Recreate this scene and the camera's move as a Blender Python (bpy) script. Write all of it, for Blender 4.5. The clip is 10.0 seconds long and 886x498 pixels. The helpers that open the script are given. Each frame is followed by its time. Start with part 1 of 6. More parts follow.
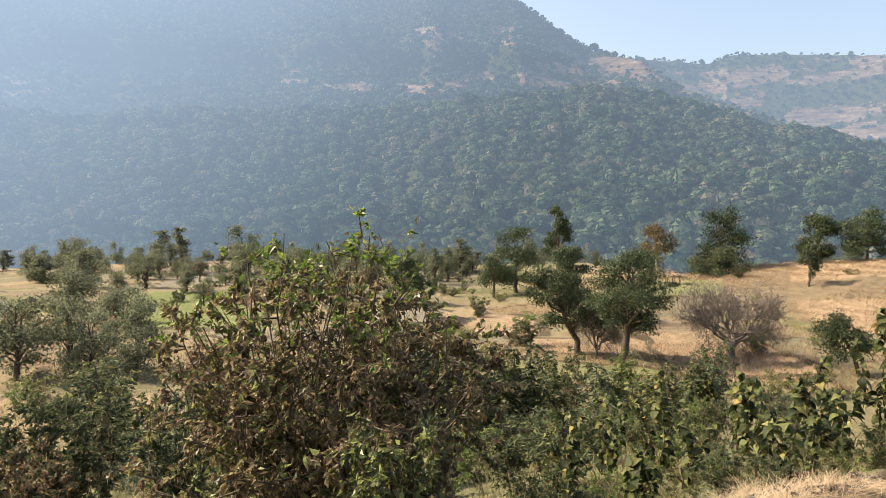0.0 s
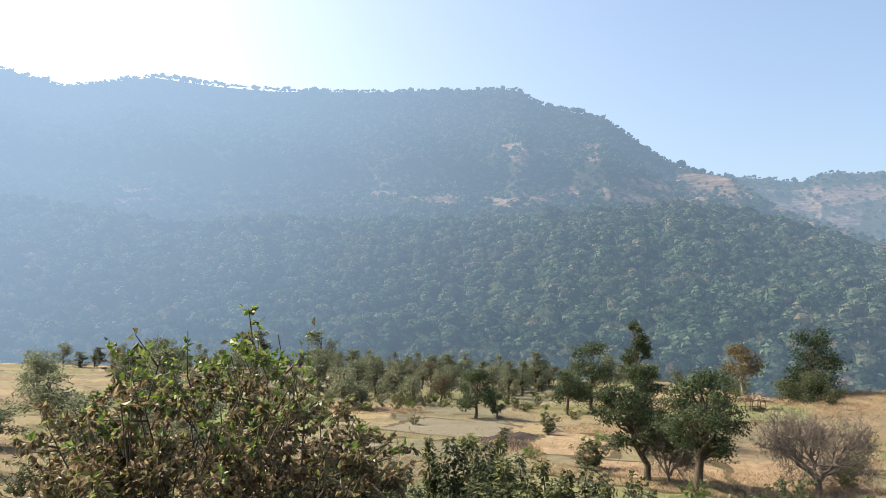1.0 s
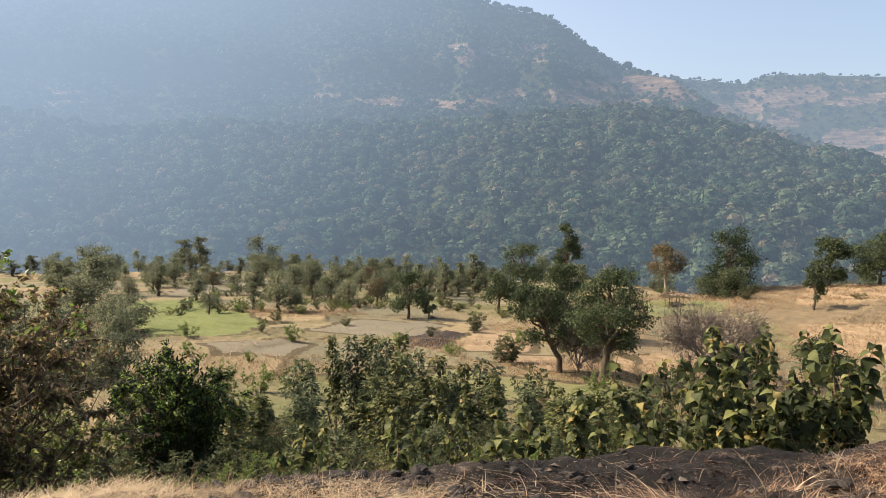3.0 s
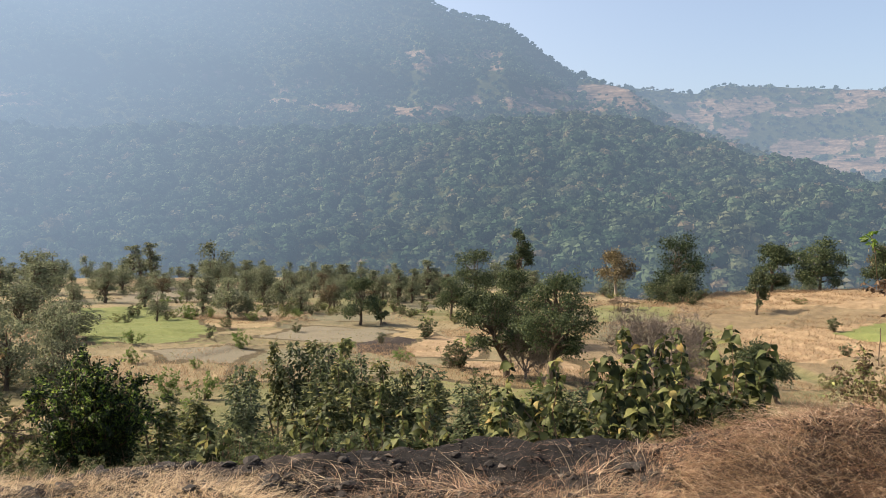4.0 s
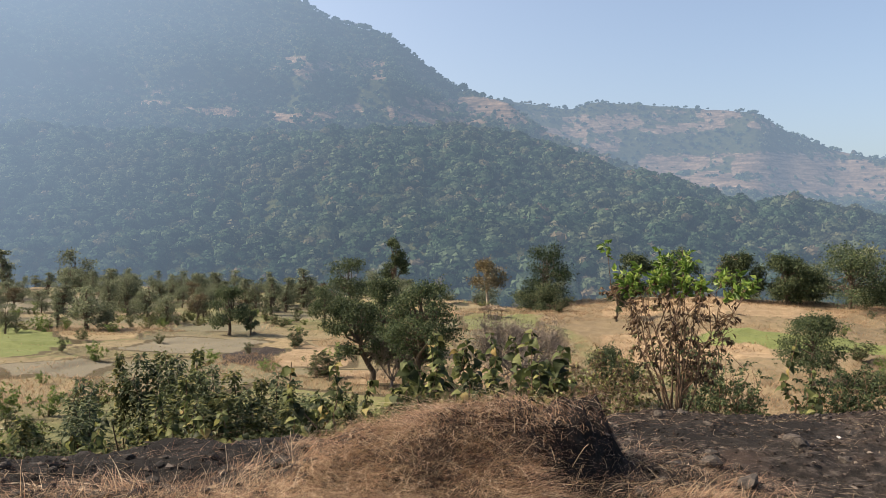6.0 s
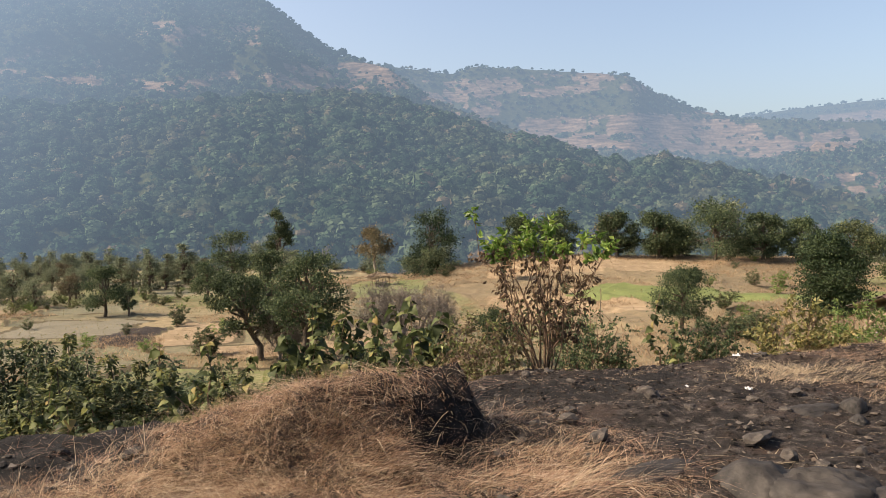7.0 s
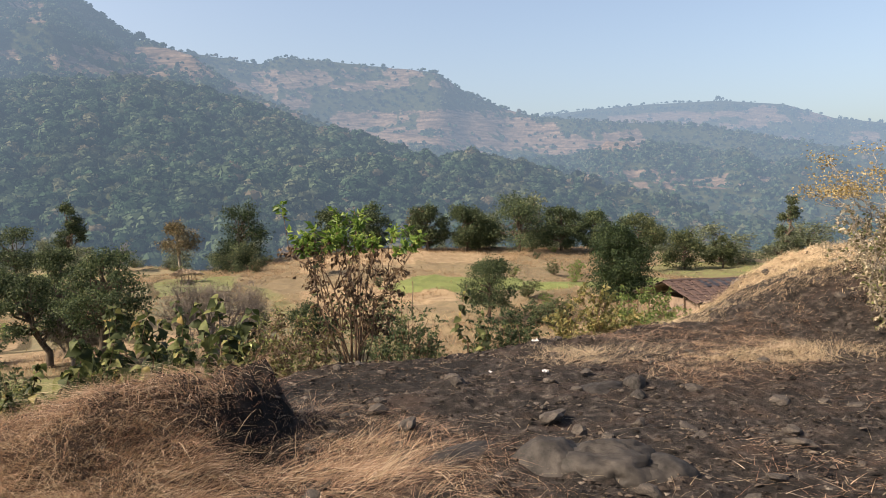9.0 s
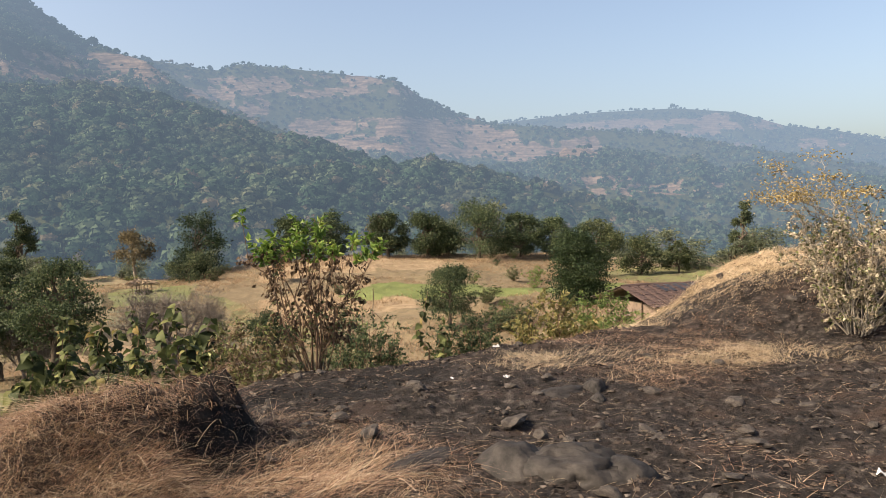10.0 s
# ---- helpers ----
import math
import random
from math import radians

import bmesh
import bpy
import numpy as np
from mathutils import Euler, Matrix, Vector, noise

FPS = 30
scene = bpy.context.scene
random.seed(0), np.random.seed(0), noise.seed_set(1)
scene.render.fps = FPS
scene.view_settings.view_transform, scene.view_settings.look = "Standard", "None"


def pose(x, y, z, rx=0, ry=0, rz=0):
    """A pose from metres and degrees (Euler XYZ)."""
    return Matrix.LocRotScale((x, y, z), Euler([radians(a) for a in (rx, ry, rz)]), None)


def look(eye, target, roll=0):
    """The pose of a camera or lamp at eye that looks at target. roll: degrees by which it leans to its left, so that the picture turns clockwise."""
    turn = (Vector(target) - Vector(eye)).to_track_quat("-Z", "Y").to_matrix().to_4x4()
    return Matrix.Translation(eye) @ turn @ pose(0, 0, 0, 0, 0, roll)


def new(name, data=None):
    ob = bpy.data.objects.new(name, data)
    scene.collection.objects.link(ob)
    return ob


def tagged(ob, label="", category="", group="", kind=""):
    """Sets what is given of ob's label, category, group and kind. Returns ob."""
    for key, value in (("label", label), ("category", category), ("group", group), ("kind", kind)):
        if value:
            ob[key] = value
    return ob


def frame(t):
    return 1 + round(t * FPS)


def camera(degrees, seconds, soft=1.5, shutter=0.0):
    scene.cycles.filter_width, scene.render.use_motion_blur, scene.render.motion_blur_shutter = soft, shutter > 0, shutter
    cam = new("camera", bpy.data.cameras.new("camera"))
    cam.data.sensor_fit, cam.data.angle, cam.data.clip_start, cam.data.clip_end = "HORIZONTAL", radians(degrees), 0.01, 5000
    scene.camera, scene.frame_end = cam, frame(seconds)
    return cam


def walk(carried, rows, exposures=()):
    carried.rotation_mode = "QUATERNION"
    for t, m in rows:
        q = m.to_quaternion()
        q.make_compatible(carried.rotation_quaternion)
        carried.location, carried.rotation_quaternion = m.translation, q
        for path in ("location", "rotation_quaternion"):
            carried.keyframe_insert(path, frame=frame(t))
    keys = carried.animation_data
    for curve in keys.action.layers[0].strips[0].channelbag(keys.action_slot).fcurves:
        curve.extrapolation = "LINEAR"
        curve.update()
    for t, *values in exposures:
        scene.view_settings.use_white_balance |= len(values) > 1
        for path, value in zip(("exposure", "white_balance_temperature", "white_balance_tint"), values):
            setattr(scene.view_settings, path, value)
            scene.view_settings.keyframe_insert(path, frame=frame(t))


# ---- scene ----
cam = camera(59.1, 10.0, soft=0.5)

# camera path: seconds, eye, target, lean
PATH = [
    (0, (0.546, -0.209, 1.164), (0.55, 1.789, 1.084), -0.2),
    (0.5, (1.424, 0.297, 1.237), (1.271, 2.291, 1.222), 1.1),
    (1, (2.206, 0.429, 1.115), (1.994, 2.408, 1.316), 1.7),
    (1.5, (2.958, 0.409, 0.934), (2.763, 2.396, 1.051), 1.5),
    (2, (3.659, 0.408, 0.966), (3.457, 2.398, 0.969), -0.7),
    (2.5, (4.34, 0.311, 0.978), (4.208, 2.306, 0.952), -0.0),
    (3, (4.987, 0.156, 1.029), (4.91, 2.154, 0.988), 1.0),
    (3.2, (5.142, 0.129, 1.049), (5.177, 2.129, 1.03), 2.0),
    (4.5, (6.27, -0.145, 0.959), (6.306, 1.855, 0.935), 0.5),
    (5, (6.668, -0.227, 0.979), (6.931, 1.755, 1.026), 1.1),
    (5.5, (6.963, -0.31, 0.994), (7.233, 1.671, 1.04), 0.5),
    (6, (7.196, -0.378, 0.99), (7.526, 1.594, 0.997), 1.4),
    (6.2, (7.249, -0.413, 1.005), (7.687, 1.536, 0.926), 1.5),
    (7.5, (7.443, -0.419, 1.039), (8.073, 1.478, 0.966), -1.0),
    (8, (7.426, -0.481, 1.034), (8.112, 1.395, 0.948), -1.1),
    (8.5, (7.44, -0.477, 1.039), (8.289, 1.331, 0.956), -0.8),
    (9, (7.422, -0.469, 1.041), (8.463, 1.236, 0.942), -0.9),
    (9.5, (7.44, -0.412, 1.044), (8.531, 1.261, 0.938), -0.9),
    (10, (7.406, -0.483, 1.041), (8.533, 1.167, 0.958), -1.2),
]
walk(cam, [(t, look(eye, target, roll)) for t, eye, target, roll in PATH], [(0.0, 1.15, 6850, 11), (1.0, 1.05, 6400, 7.5), (1.5, 0.45, 6350, 7), (2.0, 0.7, 6600, 9.5), (2.5, 0.97, 6850, 11.5), (4.5, 0.91, 6750, 11), (5.5, 0.83, 6650, 10.5), (6.2, 0.78, 6650, 11), (7.3, 0.86, 6800, 12), (10.0, 0.8, 6800, 12)])

# ---- light ----
SUN_BEARING, SUN_HEIGHT = -76.0, 40.0
world = bpy.data.worlds.new("sky")
scene.world = world
world.use_nodes = True
wn = world.node_tree.nodes
wl = world.node_tree.links
sky = wn.new("ShaderNodeTexSky")
sky.sky_type = "NISHITA"
sky.sun_disc = False
sky.sun_elevation, sky.sun_rotation = radians(SUN_HEIGHT), radians(SUN_BEARING)
sky.air_density, sky.dust_density, sky.ozone_density, sky.altitude = 1.0, 6.0, 0.2, 500
wn["Background"].inputs["Strength"].default_value = 0.135
wl.new(sky.outputs["Color"], wn["Background"].inputs["Color"])
sun_data = bpy.data.lights.new("sun", "SUN")
sun_data.energy, sun_data.angle, sun_data.color = 5.0, radians(0.6), (1.0, 0.85, 0.67)
sun = new("sun", sun_data)
sun_from = Vector((math.sin(radians(SUN_BEARING)) * math.cos(radians(SUN_HEIGHT)), math.cos(radians(SUN_BEARING)) * math.cos(radians(SUN_HEIGHT)), math.sin(radians(SUN_HEIGHT))))
sun.matrix_world = look(tuple(sun_from * 60), (0, 0, 0))


# ---- materials ----
def material(name):
    m = bpy.data.materials.new(name)
    m.use_nodes = True
    return m, m.node_tree.nodes, m.node_tree.links, m.node_tree.nodes["Principled BSDF"]


def noise_node(nodes, links, scale, detail=4.0, rough=0.6, vector=None):
    n = nodes.new("ShaderNodeTexNoise")
    n.inputs["Scale"].default_value, n.inputs["Detail"].default_value, n.inputs["Roughness"].default_value = scale, detail, rough
    if vector is not None:
        links.new(vector, n.inputs["Vector"])
    return n


def ramp_node(nodes, links, value, stops):
    r = nodes.new("ShaderNodeValToRGB")
    e = r.color_ramp.elements
    while len(e) < len(stops):
        e.new(0.5)
    for k, (p, c) in zip(e, stops):
        k.position, k.color = p, (*c, 1)
    links.new(value, r.inputs["Fac"])
    return r


def mix_rgb(nodes, links, fac, a, b, blend="MIX"):
    m = nodes.new("ShaderNodeMix")
    m.data_type, m.blend_type = "RGBA", blend
    for sock, v in ((m.inputs["Factor"], fac), (m.inputs["A"], a), (m.inputs["B"], b)):
        if isinstance(v, (int, float)):
            sock.default_value = v
        elif isinstance(v, tuple):
            sock.default_value = (*v, 1)
        else:
            links.new(v, sock)
    return m.outputs["Result"]


def bump(nodes, links, height, strength, distance, shader):
    b = nodes.new("ShaderNodeBump")
    b.inputs["Strength"].default_value, b.inputs["Distance"].default_value = strength, distance
    links.new(height, b.inputs["Height"])
    links.new(b.outputs["Normal"], shader.inputs["Normal"])


def foliage(name, stops, through_light=0.35, rough=0.55, gloss=0.3, single=False):
    """Leaves: each leaf of its own tint, part of the light passing through. single: each leaf is an object."""
    m, n, l, p = material(name)
    geo = n.new("ShaderNodeNewGeometry")
    info = n.new("ShaderNodeObjectInfo")
    col = ramp_node(n, l, info.outputs["Random"] if single else geo.outputs["Random Per Island"], stops).outputs["Color"]
    hue = n.new("ShaderNodeHueSaturation")
    rng = n.new("ShaderNodeMapRange")
    rng.inputs["To Min"].default_value, rng.inputs["To Max"].default_value = 0.82, 1.18
    l.new(info.outputs["Random"], rng.inputs["Value"])
    l.new(rng.outputs["Result"], hue.inputs["Value"])
    l.new(col, hue.inputs["Color"])
    l.new(hue.outputs["Color"], p.inputs["Base Color"])
    p.inputs["Roughness"].default_value = rough
    p.inputs["Specular IOR Level"].default_value = gloss
    tr = n.new("ShaderNodeBsdfTranslucent")
    l.new(hue.outputs["Color"], tr.inputs["Color"])
    mx = n.new("ShaderNodeMixShader")
    mx.inputs["Fac"].default_value = through_light
    l.new(p.outputs["BSDF"], mx.inputs[1])
    l.new(tr.outputs["BSDF"], mx.inputs[2])
    l.new(mx.outputs["Shader"], n["Material Output"].inputs["Surface"])
    return m


def grained(name, dark, light, scale, rough=0.85, relief=0.4, depth=0.02, stretch=(1, 1, 1)):
    """A rough two-tone surface, with grain and larger blotches."""
    m, n, l, p = material(name)
    tc = n.new("ShaderNodeTexCoord")
    mp = n.new("ShaderNodeMapping")
    mp.inputs["Scale"].default_value = stretch
    l.new(tc.outputs["Object"], mp.inputs["Vector"])
    fine = noise_node(n, l, scale, 6, 0.65, mp.outputs["Vector"])
    big = noise_node(n, l, scale * 0.13, 3, 0.5, mp.outputs["Vector"])
    a = ramp_node(n, l, fine.outputs["Fac"], [(0.3, dark), (0.72, light)]).outputs["Color"]
    b = ramp_node(n, l, big.outputs["Fac"], [(0.35, (0.62, 0.62, 0.62)), (0.7, (1.15, 1.12, 1.08))]).outputs["Color"]
    l.new(mix_rgb(n, l, 1.0, a, b, "MULTIPLY"), p.inputs["Base Color"])
    p.inputs["Roughness"].default_value = rough
    p.inputs["Specular IOR Level"].default_value = 0.25
    bump(n, l, fine.outputs["Fac"], relief, depth, p)
    return m


BARK = grained("bark", (0.05, 0.038, 0.028), (0.17, 0.135, 0.10), 9, 0.9, 0.7, 0.03, (1, 1, 0.3))
PALE_BARK = grained("pale_bark", (0.22, 0.19, 0.15), (0.42, 0.38, 0.31), 14, 0.85, 0.4, 0.01, (1, 1, 0.3))
TWIG = grained("twig", (0.10, 0.065, 0.042), (0.24, 0.165, 0.11), 30, 0.85, 0.3, 0.004)
GREY_TWIG = grained("grey_twig", (0.14, 0.118, 0.10), (0.28, 0.24, 0.21), 12, 0.9, 0.3, 0.01)
ROCK = grained("rock", (0.016, 0.0145, 0.013), (0.06, 0.053, 0.047), 4, 0.7, 0.5, 0.02, (1, 1, 0.7))
STONE = grained("stone", (0.025, 0.022, 0.02), (0.12, 0.104, 0.09), 16, 0.85, 0.6, 0.015)
CINDER = grained("cinder", (0.010, 0.009, 0.008), (0.05, 0.044, 0.04), 22, 0.8, 0.6, 0.012)
TIMBER = grained("timber", (0.10, 0.075, 0.055), (0.25, 0.19, 0.14), 12, 0.85, 0.4, 0.01, (1, 1, 0.2))
MUD_WALL = grained("mud_wall", (0.17, 0.125, 0.095), (0.28, 0.215, 0.165), 6, 0.9, 0.3, 0.01)
TILE = grained("roof_tile", (0.05, 0.034, 0.03), (0.12, 0.08, 0.069), 9, 0.85, 0.4, 0.01)
SHEET = grained("black_sheet", (0.015, 0.015, 0.017), (0.05, 0.05, 0.055), 4, 0.5, 0.3, 0.02)
WHITE_SCRAP = grained("white_scrap", (0.55, 0.56, 0.58), (0.8, 0.8, 0.8), 20, 0.5, 0.3, 0.005)
THATCH = grained("thatch", (0.26, 0.20, 0.135), (0.5, 0.41, 0.3), 14, 0.95, 0.8, 0.05, (1, 1, 0.4))

LEAF_DARK = foliage("dark_leaves", [(0.0, (0.040, 0.056, 0.030)), (0.5, (0.078, 0.10, 0.052)), (1.0, (0.15, 0.17, 0.085))], 0.4, 0.6, 0.2)
LEAF_DEEP = foliage("deep_green_leaves", [(0.0, (0.012, 0.024, 0.010)), (0.6, (0.026, 0.043, 0.017)), (1.0, (0.055, 0.074, 0.028))], 0.2, 0.55, 0.2)
LEAF_TREE = foliage("tree_leaves", [(0.0, (0.028, 0.044, 0.022)), (0.5, (0.056, 0.080, 0.038)), (1.0, (0.115, 0.138, 0.062))], 0.32, 0.55, 0.2)
LEAF_OLIVE = foliage("olive_leaves", [(0.0, (0.042, 0.056, 0.029)), (0.5, (0.08, 0.098, 0.047)), (1.0, (0.145, 0.158, 0.073))], 0.38, 0.65, 0.15)
LEAF_FRESH = foliage("fresh_leaves", [(0.0, (0.06, 0.11, 0.02)), (0.6, (0.13, 0.21, 0.035)), (1.0, (0.26, 0.32, 0.07))], 0.45, 0.45)
LEAF_BROWN = foliage("withered_leaves", [(0.0, (0.07, 0.05, 0.032)), (0.45, (0.16, 0.118, 0.068)), (0.85, (0.30, 0.235, 0.135)), (1.0, (0.24, 0.22, 0.09))], 0.5, 0.45, 0.3)
LEAF_MIXED = foliage("mixed_leaves", [(0.0, (0.07, 0.058, 0.026)), (0.3, (0.10, 0.10, 0.038)), (0.6, (0.115, 0.14, 0.046)), (1.0, (0.30, 0.33, 0.115))], 0.45, 0.4, 0.35)
LEAF_YELLOW = foliage("yellowing_leaves", [(0.0, (0.085, 0.09, 0.03)), (0.5, (0.17, 0.165, 0.06)), (1.0, (0.31, 0.25, 0.10))], 0.4, 0.5)
LEAF_DRY = foliage("dry_pale_leaves", [(0.0, (0.16, 0.13, 0.085)), (0.5, (0.30, 0.255, 0.175)), (1.0, (0.50, 0.44, 0.32))], 0.4, 0.55)
LEAF_RUST = foliage("rusty_leaves", [(0.0, (0.06, 0.05, 0.028)), (0.5, (0.105, 0.088, 0.046)), (1.0, (0.17, 0.13, 0.065))], 0.3)
LEAF_BRONZE = foliage("bronze_leaves", [(0.0, (0.045, 0.03, 0.02)), (0.6, (0.10, 0.066, 0.04)), (1.0, (0.2, 0.135, 0.075))], 0.38, 0.55, 0.2)
LEAF_AMBER = foliage("amber_leaves", [(0.0, (0.13, 0.095, 0.04)), (0.5, (0.26, 0.2, 0.085)), (1.0, (0.42, 0.33, 0.15))], 0.4, 0.5)
LEAF_BROAD = foliage("broad_leaves", [(0.0, (0.018, 0.026, 0.011)), (0.45, (0.055, 0.07, 0.026)), (0.8, (0.11, 0.125, 0.046)), (0.95, (0.17, 0.17, 0.062)), (1.0, (0.22, 0.16, 0.06))], 0.35, 0.6, 0.15, True)
# field-tree leaves, grey-green and paled to put distance haze into their colour
LEAF_HAZED = foliage("grey_green_leaves", [(0.0, (0.07, 0.084, 0.054)), (0.5, (0.13, 0.15, 0.092)), (1.0, (0.22, 0.235, 0.145))], 0.45, 0.6, 0.2)
LEAF_TEAK = foliage("teak_leaves", [(0.0, (0.04, 0.05, 0.022)), (0.5, (0.08, 0.095, 0.038)), (0.85, (0.16, 0.17, 0.068)), (1.0, (0.28, 0.235, 0.09))], 0.4, 0.55, 0.2)
STRAW = foliage("straw", [(0.0, (0.07, 0.04, 0.027)), (0.35, (0.21, 0.12, 0.075)), (0.72, (0.42, 0.265, 0.165)), (0.92, (0.62, 0.46, 0.31)), (1.0, (0.8, 0.68, 0.52))], 0.3, 0.55)
FIELD_STRAW = foliage("field_straw", [(0.0, (0.16, 0.108, 0.066)), (0.5, (0.30, 0.205, 0.125)), (1.0, (0.46, 0.335, 0.21))], 0.4, 0.7, 0.1)
STRAW_PALE = foliage("pale_straw", [(0.0, (0.30, 0.215, 0.13)), (0.5, (0.48, 0.37, 0.235)), (1.0, (0.62, 0.52, 0.36))], 0.3, 0.6)
DULL_GRASS = foliage("dull_grass", [(0.0, (0.10, 0.10, 0.04)), (0.5, (0.17, 0.15, 0.065)), (1.0, (0.28, 0.22, 0.11))], 0.35, 0.6)
CLOD = foliage("clods", [(0.0, (0.008, 0.007, 0.006)), (0.5, (0.032, 0.025, 0.021)), (0.85, (0.085, 0.067, 0.053)), (1.0, (0.15, 0.13, 0.11))], 0.0, 0.95, 0.1)
GRASS_GREEN = foliage("green_grass", [(0.0, (0.07, 0.12, 0.03)), (0.6, (0.13, 0.19, 0.05)), (1.0, (0.24, 0.27, 0.09))], 0.4, 0.55)


def ground_material():
    m, n, l, p = material("ground")
    geo = n.new("ShaderNodeNewGeometry")
    pos = geo.outputs["Position"]

    def attr(name):
        a = n.new("ShaderNodeAttribute")
        a.attribute_name = name
        return a.outputs["Fac"]
    fine = noise_node(n, l, 9.0, 8, 0.7, pos)
    mid = noise_node(n, l, 0.9, 6, 0.65, pos)
    wide = noise_node(n, l, 0.11, 5, 0.6, pos)
    soil = ramp_node(n, l, mid.outputs["Fac"], [(0.3, (0.04, 0.031, 0.026)), (0.7, (0.10, 0.076, 0.06))]).outputs["Color"]
    burnt = ramp_node(n, l, fine.outputs["Fac"], [(0.35, (0.010, 0.009, 0.008)), (0.52, (0.030, 0.025, 0.022)), (0.72, (0.12, 0.102, 0.088))]).outputs["Color"]
    straw = ramp_node(n, l, mid.outputs["Fac"], [(0.25, (0.15, 0.11, 0.067)), (0.5, (0.225, 0.168, 0.104)), (0.75, (0.32, 0.245, 0.156))]).outputs["Color"]
    olive = ramp_node(n, l, mid.outputs["Fac"], [(0.25, (0.09, 0.086, 0.047)), (0.75, (0.175, 0.155, 0.09))]).outputs["Color"]
    green = ramp_node(n, l, mid.outputs["Fac"], [(0.25, (0.085, 0.108, 0.036)), (0.75, (0.145, 0.165, 0.062))]).outputs["Color"]
    grey = ramp_node(n, l, fine.outputs["Fac"], [(0.25, (0.11, 0.102, 0.075)), (0.75, (0.18, 0.162, 0.118))]).outputs["Color"]

    def ragged(sock, amount):
        """The mask, its edge frayed by noise."""
        add = n.new("ShaderNodeMath")
        add.operation = "MULTIPLY_ADD"
        add.inputs[1].default_value = amount
        l.new(mid.outputs["Fac"], add.inputs[0])
        sub = n.new("ShaderNodeMath")
        sub.operation = "ADD"
        sub.inputs[1].default_value = -0.5 * amount
        l.new(sock, add.inputs[2])
        l.new(add.outputs[0], sub.inputs[0])
        r = n.new("ShaderNodeMapRange")
        r.inputs["From Min"].default_value, r.inputs["From Max"].default_value = 0.35, 0.65
        l.new(sub.outputs[0], r.inputs["Value"])
        return r.outputs["Result"]
    tuft = ramp_node(n, l, wide.outputs["Fac"], [(0.5, (0, 0, 0)), (0.62, (1, 1, 1))]).outputs["Color"]
    tone = ramp_node(n, l, attr("tone"), [(0.0, (0.098, 0.099, 0.068)), (0.18, (0.11, 0.108, 0.072)), (0.24, (0.15, 0.132, 0.082)), (0.4, (0.14, 0.125, 0.076)), (0.46, (0.09, 0.10, 0.048)), (0.62, (0.105, 0.107, 0.055)), (0.68, (0.125, 0.102, 0.067)), (0.82, (0.13, 0.108, 0.07)), (0.88, (0.18, 0.15, 0.09)), (1.0, (0.18, 0.15, 0.092))]).outputs["Color"]
    tone = mix_rgb(n, l, 0.6, tone, ramp_node(n, l, mid.outputs["Fac"], [(0.3, (0.72, 0.68, 0.64)), (0.7, (1.75, 1.62, 1.5))]).outputs["Color"], "MULTIPLY")
    c = mix_rgb(n, l, mix_rgb(n, l, 0.45, (0, 0, 0), tuft), tone, mix_rgb(n, l, 0.6, olive, straw))
    c = mix_rgb(n, l, ragged(attr("soil"), 0.9), c, soil)
    c = mix_rgb(n, l, ragged(attr("straw"), 0.7), c, straw)
    c = mix_rgb(n, l, ragged(attr("grey"), 0.5), c, grey)
    c = mix_rgb(n, l, ragged(attr("green"), 0.9), c, green)
    c = mix_rgb(n, l, ragged(attr("bund"), 0.5), c, ramp_node(n, l, fine.outputs["Fac"], [(0.3, (0.035, 0.03, 0.018)), (0.7, (0.10, 0.08, 0.045))]).outputs["Color"])
    rust = noise_node(n, l, 1.7, 5, 0.7, pos)
    burnt = mix_rgb(n, l, ramp_node(n, l, rust.outputs["Fac"], [(0.5, (0, 0, 0)), (0.68, (0.75, 0.75, 0.75))]).outputs["Color"], burnt, (0.062, 0.042, 0.032))
    c = mix_rgb(n, l, ragged(attr("burnt"), 0.8), c, burnt)
    black = ramp_node(n, l, fine.outputs["Fac"], [(0.35, (0.007, 0.0065, 0.006)), (0.6, (0.02, 0.018, 0.017)), (0.85, (0.06, 0.052, 0.046))]).outputs["Color"]
    c = mix_rgb(n, l, ragged(attr("char"), 0.7), c, black)
    l.new(c, p.inputs["Base Color"])
    p.inputs["Roughness"].default_value = 0.95
    p.inputs["Specular IOR Level"].default_value = 0.15
    bump(n, l, fine.outputs["Fac"], 1.0, 0.09, p)
    return m


# blue haze colour that the far hills and forest emit
HAZE_GLOW = (0.212, 0.288, 0.392)


